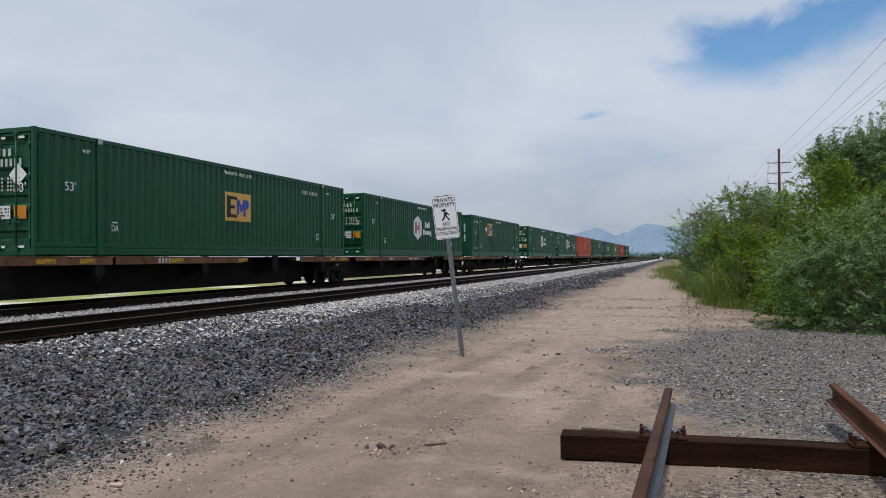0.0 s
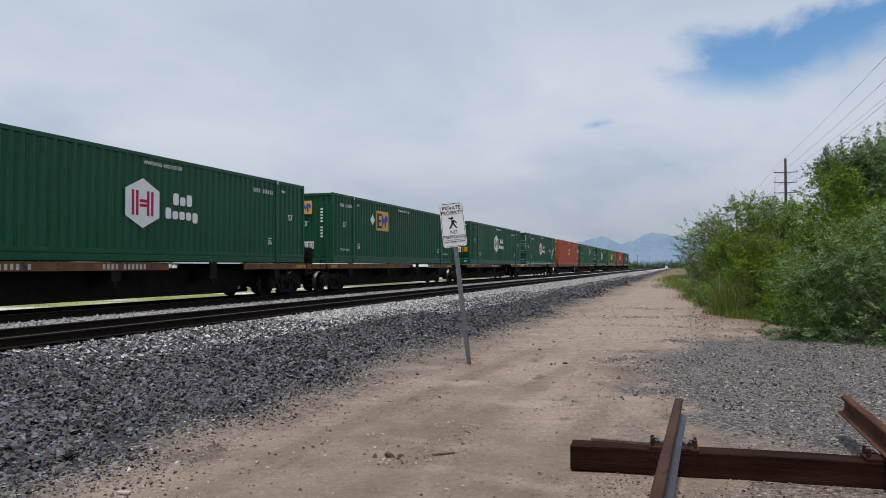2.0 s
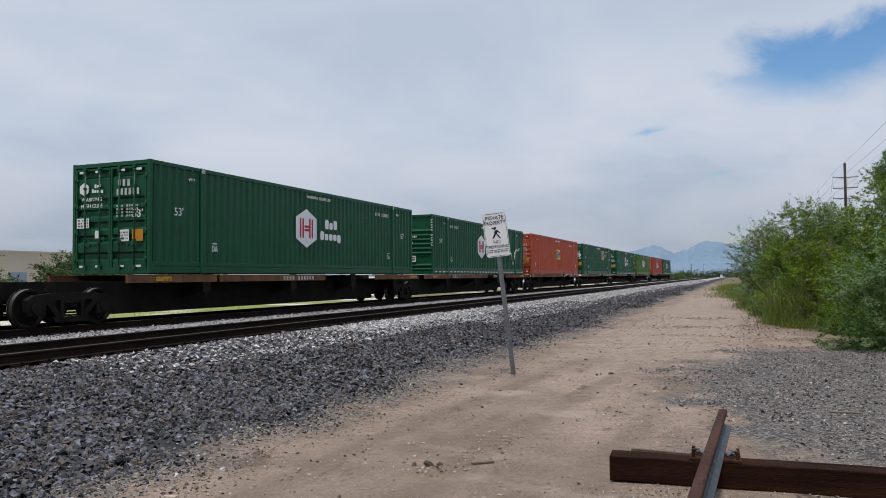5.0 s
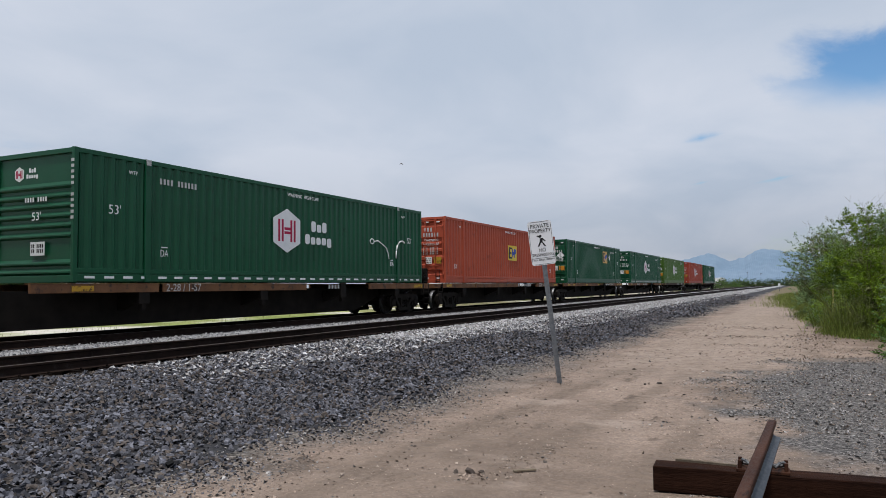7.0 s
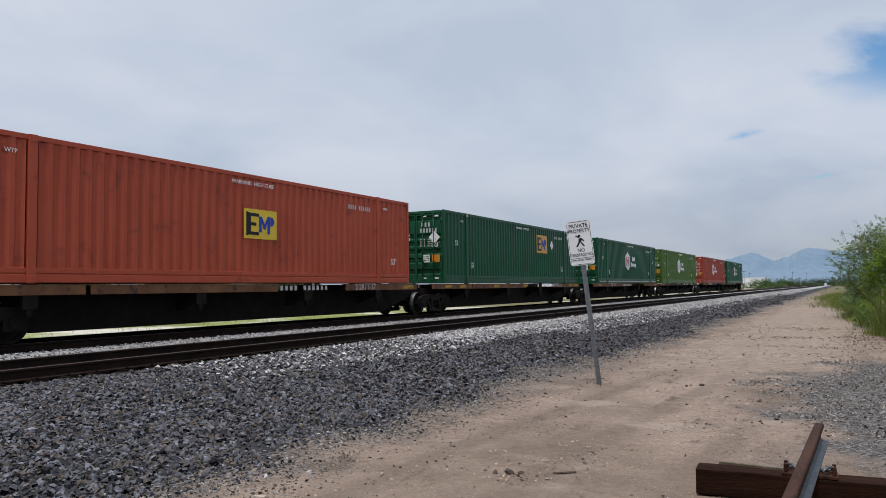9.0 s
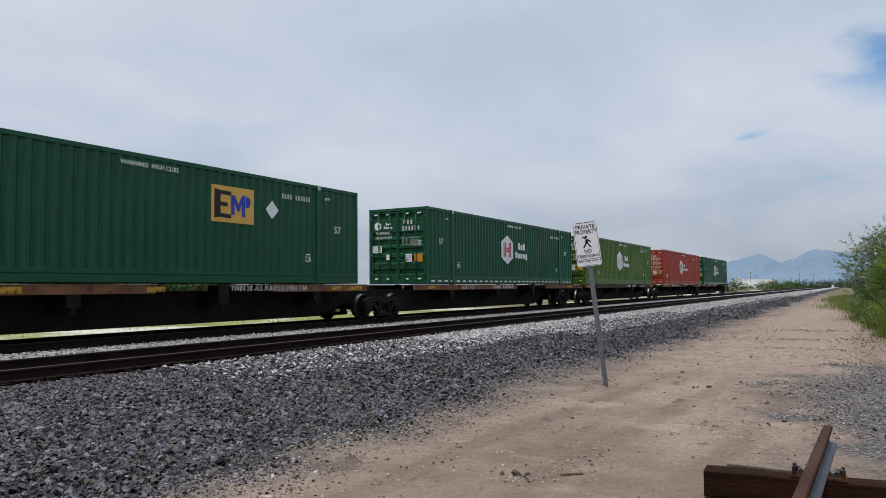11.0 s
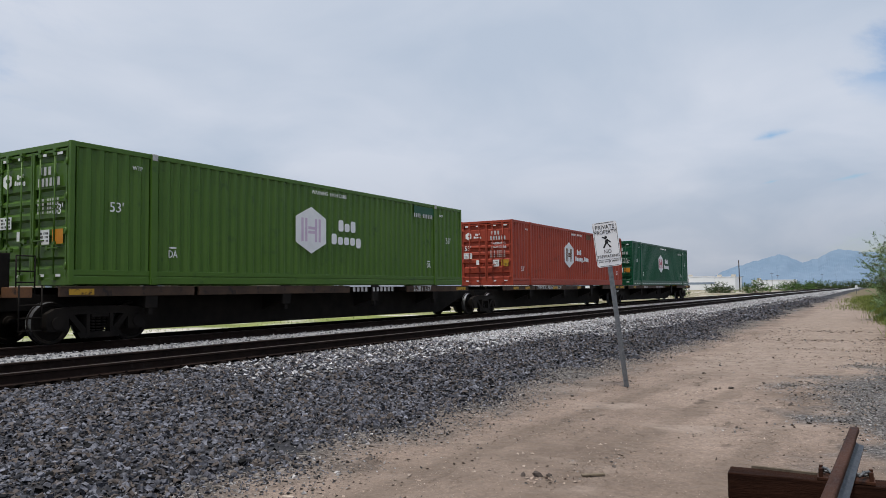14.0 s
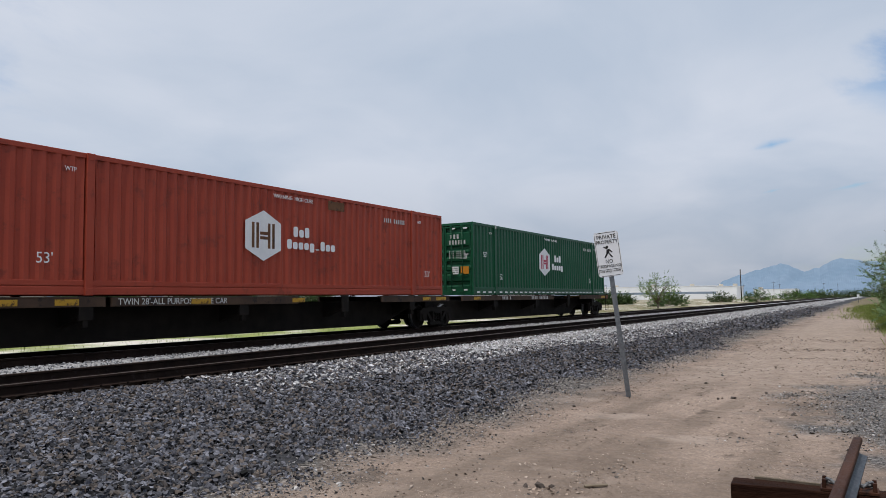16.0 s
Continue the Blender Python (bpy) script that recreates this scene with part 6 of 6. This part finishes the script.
ballast("slope_stones", 11000, -7.3, -3.6, 38.0, 100.0, 0.055, STONE_DARK, 73, DARK_SLOPE, 1.3, SHARD)
ballast("shoulder_stones", 16000, -9.55, -7.5, 8.0, 24.0, 0.033, STONE_PALE, 74, PALE_SHOULDER, 0.7, SHARD)
ballast("shoulder_stones", 22000, -9.55, -6.6, 21.0, 70.0, 0.036, STONE_PALE, 75, PALE_SHOULDER, 1.2, SHARD)
ballast("shoulder_stones", 6000, -9.55, -6.4, 70.0, 180.0, 0.06, STONE_PALE, 76, PALE_SHOULDER, 1.2, SHARD)
ballast("shoulder_stones", 12000, -13.5, -12.35, 3.0, 70.0, 0.027, STONE_STRIP, 77, PALE_SHOULDER, 1.25, SHARD)

x, y, rng = scatter(125000, -1.8, 9.0, 4.3, 20.5, 81, 1.25)
wave = 0.12 * np.sin(x * 2.1 + y) + 0.1 * np.sin(y * 1.7 - x) + 0.08 * np.sin(x * 4.7 - y * 2.9)
d = np.hypot((x - 4.4) / 5.4, (y - 12.6) / 7.6) + wave
d = np.minimum(d, 0.25 + np.hypot((x - 0.75) / 1.3, (y - 5.4) / 1.2) + wave * 2)      # between the dead rails
d = np.minimum(d, 0.45 + np.hypot((x + 0.55) / 0.7, (y - 7.1) / 0.45) + wave * 2)     # beside the tie's end
d = np.minimum(d, 0.35 + np.hypot((x - 0.6) / 1.7, (y - 11.0) / 0.5) + wave)          # ragged rim
k = rng.random(len(x)) > np.clip((d - 0.80) / 0.26, 0.05, 0.996)
x, y = x[k], y[k]
s = 0.0118 * (0.48 + rng.random(len(x)) ** 3.5 * 1.7) * np.clip(y / 10, 0.55, 1)
tagged(new("gravel", stones("gravel", x, y, ground_height(x, y) + s * 0.2, s, GRAVEL, 82, SHARD)), "small grey gravel spread over the sand", "gravel", kind="stuff")
x, y, rng = scatter(90000, -5.5, 6, 3.2, 26, 83, 1.45)
swarm = np.sin(x * 1.9 + 0.7 * np.sin(y * 1.3)) * np.sin(y * 1.1 + 0.9 * np.sin(x * 1.6)) + 0.6 * np.sin(x * 5.3 + y * 3.1) * np.sin(y * 4.1 - x * 2.2)
k = rng.random(len(x)) < np.clip(-0.12 + 0.50 * swarm, 0.02, 0.8)
x, y = x[k], y[k]
s = 0.0064 * (0.5 + rng.random(len(x)) ** 7 * 3.4)
tagged(new("pebbles", stones("pebbles", x, y, ground_height(x, y) + s * 0.2, s, PEBBLE, 84, SHARD)), "small sandy pebbles scattered over the ground", "pebbles", kind="stuff")

x, y, rng = scatter(36000, -4.2, 2.4, 3.6, 9.5, 184, 1.2)
swarm = np.sin(x * 2.6 + np.sin(y * 2.3)) * np.sin(y * 2.0 + 0.8 * np.sin(x * 2.9))
k = rng.random(len(x)) < np.clip(0.35 + 0.7 * swarm, 0.08, 1)
x, y = x[k], y[k]
s = 0.0042 * (0.5 + rng.random(len(x)) ** 3 * 1.6)
tagged(new("coarse_sand", stones("coarse_sand", x, y, ground_height(x, y) + s * 0.2, s, PEBBLE, 185, SHARD)), "coarse sand grains on the packed ground", "sand", kind="stuff")

x, y, rng = scatter(34000, -6.2, -3.0, 3.4, 34, 85, 1.3)
toe = -4.72 + 0.35 * np.sin(y * 0.31 + 0.8) + 0.2 * np.sin(y * 0.83) + 0.12 * np.sin(y * 2.7)
k = rng.random(len(x)) < np.clip(0.85 - np.abs(x - toe - 0.1) / 0.9, 0.02, 0.9)
x, y = x[k], y[k]
s = 0.012 * (0.5 + rng.random(len(x)) ** 3 * 1.8)
tagged(new("grit", stones("grit", x, y, np.maximum(bed_height(x, y), ground_height(x, y)) + s * 0.2, s, GRAVEL, 86, SHARD)), "grey-brown grit at the foot of the ballast", "grit", kind="stuff")

x, y, rng = scatter(9000, -4.0, 4.0, 4.2, 15.0, 87, 1.6)
near = np.hypot((x - 0.8) / 1.1, (y - 5.4) / 0.8)
swarm = np.sin(x * 2.3 + np.sin(y * 1.9)) * np.sin(y * 1.7 + np.sin(x * 2.1))
k = rng.random(len(x)) < np.where(near < 1.1, 0.95, np.clip(-0.08 + 0.25 * swarm, 0.006, 0.3))
x, y = x[k], y[k]
s = 0.009 * (0.5 + rng.random(len(x)) ** 3 * 1.9)
tagged(new("debris", stones("debris", x, y, ground_height(x, y) + s * 0.2, s, CLOD, 88, SHARD)), "dark bits of wood and stone on the sand", "debris", kind="stuff")

# lumps of dry soil with bits of stone among them, in drifts
drifts = ((-2.42, 5.95, 0.10, 0.14, 70, 0.021), (-2.20, 6.55, 0.14, 0.35, 150, 0.016), (-2.02, 7.15, 0.22, 0.30, 150, 0.013), (-3.25, 7.95, 0.35, 0.22, 160, 0.012),
          (-2.85, 8.5, 0.30, 0.35, 160, 0.012), (-3.45, 12.25, 0.28, 0.30, 130, 0.014), (-4.15, 10.4, 0.45, 1.0, 420, 0.016), (-4.25, 7.4, 0.40, 1.0, 520, 0.015), (-4.05, 5.3, 0.35, 0.7, 480, 0.014),
          (-1.5, 9.4, 0.5, 0.6, 220, 0.012), (-0.75, 7.9, 0.30, 0.25, 200, 0.012), (-1.25, 5.6, 0.5, 0.35, 300, 0.010), (-4.0, 13.6, 0.5, 1.3, 420, 0.018), (-0.6, 11.6, 0.7, 0.35, 260, 0.016),
          (-2.3, 13.0, 0.9, 0.8, 200, 0.014), (-1.2, 17.5, 0.9, 1.5, 260, 0.020), (0.3, 23.0, 0.5, 1.6, 420, 0.030), (1.2, 20.6, 0.7, 0.5, 380, 0.024), (-3.2, 18.5, 0.6, 2.5, 420, 0.022), (-2.7, 27.0, 0.6, 4.0, 420, 0.030),
          (-0.4, 14.9, 0.9, 0.25, 260, 0.022), (0.2, 18.9, 1.0, 0.30, 260, 0.026), (-0.8, 21.4, 1.0, 0.25, 240, 0.028), (-1.4, 25.0, 0.9, 0.35, 260, 0.032), (0.5, 26.0, 0.4, 0.9, 300, 0.034), (-1.2, 30.0, 0.9, 0.6, 240, 0.036))
rng = np.random.default_rng(33)
for lot, (mat, nm, share) in enumerate(((LUMP, "soil_clods", 1.7), (GRAVEL, "mixed_gravel", 0.3))):
    x = np.concatenate([cx + rx * rng.normal(size=int(n * share)) for cx, cy, rx, ry, n, s in drifts])
    y = np.concatenate([cy + ry * rng.normal(size=int(n * share)) for cx, cy, rx, ry, n, s in drifts])
    s = np.concatenate([s * (0.22 + rng.random(int(n * share)) ** 4.0 * 1.1) for cx, cy, rx, ry, n, s in drifts])
    z = np.maximum(bed_height(x, y), ground_height(x, y)) + s * 0.15
    tagged(new(nm, stones(nm, x, y, z, s, mat, 90 + lot, SHARD, 0.5)), "dry sandy clods lying in drifts on the ground" if not lot else "grey bits of gravel among the clods", "clods" if not lot else "gravel", kind="stuff")

# dark clods and bits of wood on the sand, one by one
rng = np.random.default_rng(9)
for x, y, s in ((-3.48, 6.88, 0.035), (-2.01, 12.8, 0.10), (-2.2, 12.6, 0.06), (-1.0, 11.33, 0.07), (-2.5, 6.06, 0.07), (-2.42, 6.12, 0.05), (-2.62, 6.02, 0.05), (-1.6, 13.6, 0.06), (-3.2, 10.4, 0.05), (-4.0, 10.9, 0.06), (-1.9, 5.2, 0.03), (-3.0, 9.0, 0.035), (-0.9, 9.6, 0.04), (-2.8, 14.8, 0.06)):
    c = thing("stone", pose(x, y, float(ground_height(np.array(x), np.array(y))) - s * 0.1, 0, 0, rng.random() * 360), "small dark stone lying on the sand", "stone", "dark stones on the sand")
    part("stone_body", stones("stone_body", np.zeros(1), np.zeros(1), np.full(1, s * 0.2), np.full(1, s * 0.62), CLOD, int(x * 97 + 999)), None, c)
for x, y, l, a in ((-4.0, 4.55, 0.10, 12), (-2.1, 6.35, 0.21, 40), (1.2, 10.1, 0.35, 5), (5.6, 12.4, 0.9, -4), (-6.4, 19.0, 2.3, 3)):
    c = thing("wood_scrap", pose(x, y, float(max(ground_height(np.array(x), np.array(y)), bed_height(np.array(x), np.array(y)))) + 0.005, 0, 0, a), "flat scrap of weathered wood on the ground", "wood scrap", "scraps of wood")
    part("plank", box(bmesh.new(), (-l / 2, -0.02, 0), (l / 2, 0.02, 0.018), 0.004), PEBBLE if l < 0.2 else TWIG if l < 2 else BLACK, c)

# ---------------- pieces: ties of both tracks, loose stones of the slope ----------------
for centre, nm in ((TRACK_NEAR, "track_1"), (TRACK_FAR, "track_2")):
    track = bpy.data.objects[nm]
    top = TIE_TOP - (NEAR_DROP if centre == TRACK_NEAR else 0)
    for k in range(280):
        t = new("tie", TIE)
        t.parent = track
        t.matrix_basis = pose(centre + random.uniform(-0.04, 0.04), -4 + k * 0.5 + random.uniform(-0.03, 0.03), top, 0, 0, random.uniform(-1, 1))
    bm = bmesh.new()
    for k in range(560):
        y = 136 + k * 1.0
        box(bm, (centre - 1.3, y - 0.2, top - 0.15), (centre + 1.3, y + 0.2, top))
    tagged(part("far_ties", bm, TIEWOOD, track), kind="stuff")
rng = np.random.default_rng(12)
STONE_MESHES = [stones("stone", np.zeros(1), np.zeros(1), np.zeros(1), np.full(1, 1.0), STONE_PIECE, 300 + k) for k in range(12)]
for k in range(260):
    y = 4.2 + 4.6 * rng.random()
    x = -6.6 + 1.75 * rng.random() + 0.35 * math.sin(y * 0.31 + 0.8) + 0.2 * math.sin(y * 0.83)
    s = 0.026 + 0.02 * rng.random() ** 2
    ob = new("stone", STONE_MESHES[k % 12])
    ob.parent = bed
    ob.matrix_basis = pose(x, y, float(max(bed_height(np.array(x), np.array(y)), ground_height(np.array(x), np.array(y)))) + s * 0.3, 0, 0, rng.random() * 360) @ Matrix.Scale(s, 4)


# ---------------- what moves ----------------
def motions():
    """The train rolls by at a steady pace, and its wheels turn."""
    for ob in MOVERS:
        p = ob.matrix_basis.translation.copy()
        walk(ob, [(t, Matrix.Translation((p.x, p.y - SPEED * t, p.z))) for t in (0, 2, 4, 6, 8, 10, 12, 14, 16)])
    step = math.degrees(SPEED / FPS / 0.42)
    for w in WHEELS:
        p = w.matrix_basis.translation.copy()
        walk(w, [(k / FPS, Matrix.Translation(p) @ pose(0, 0, 0, step * k)) for k in range(16 * FPS + 1)])

    start, speed = Vector((-18.82, 34.59, 8.20)), Vector((12.49, -8.51, -2.58))
    way = [(0, Vector((-220, 140, 120))), (4.6, Vector((-60, 62, 40)))] + [(t, start + speed * (t - 7.0)) for t in (6.6, 7, 7.8, 8.6)] + [(9.2, Vector((9.0, 16.2, 3.4))), (10, Vector((19.5, 9.5, 3.6))), (16, Vector((95.0, -42.0, 9.0)))]
    walk(bird, [(t, Matrix.Translation(p) @ pose(0, 0, 0, -8, 0, HEAD)) for t, p in way])
    for wing, s in BIRD_WINGS:
        p = wing.matrix_basis.translation.copy()
        walk(wing, [(k * 0.1, Matrix.Translation(p) @ pose(0, 0, 0, 0, -s * (45, 5, -32, 8)[k % 4], 0)) for k in range(161)])


motions()
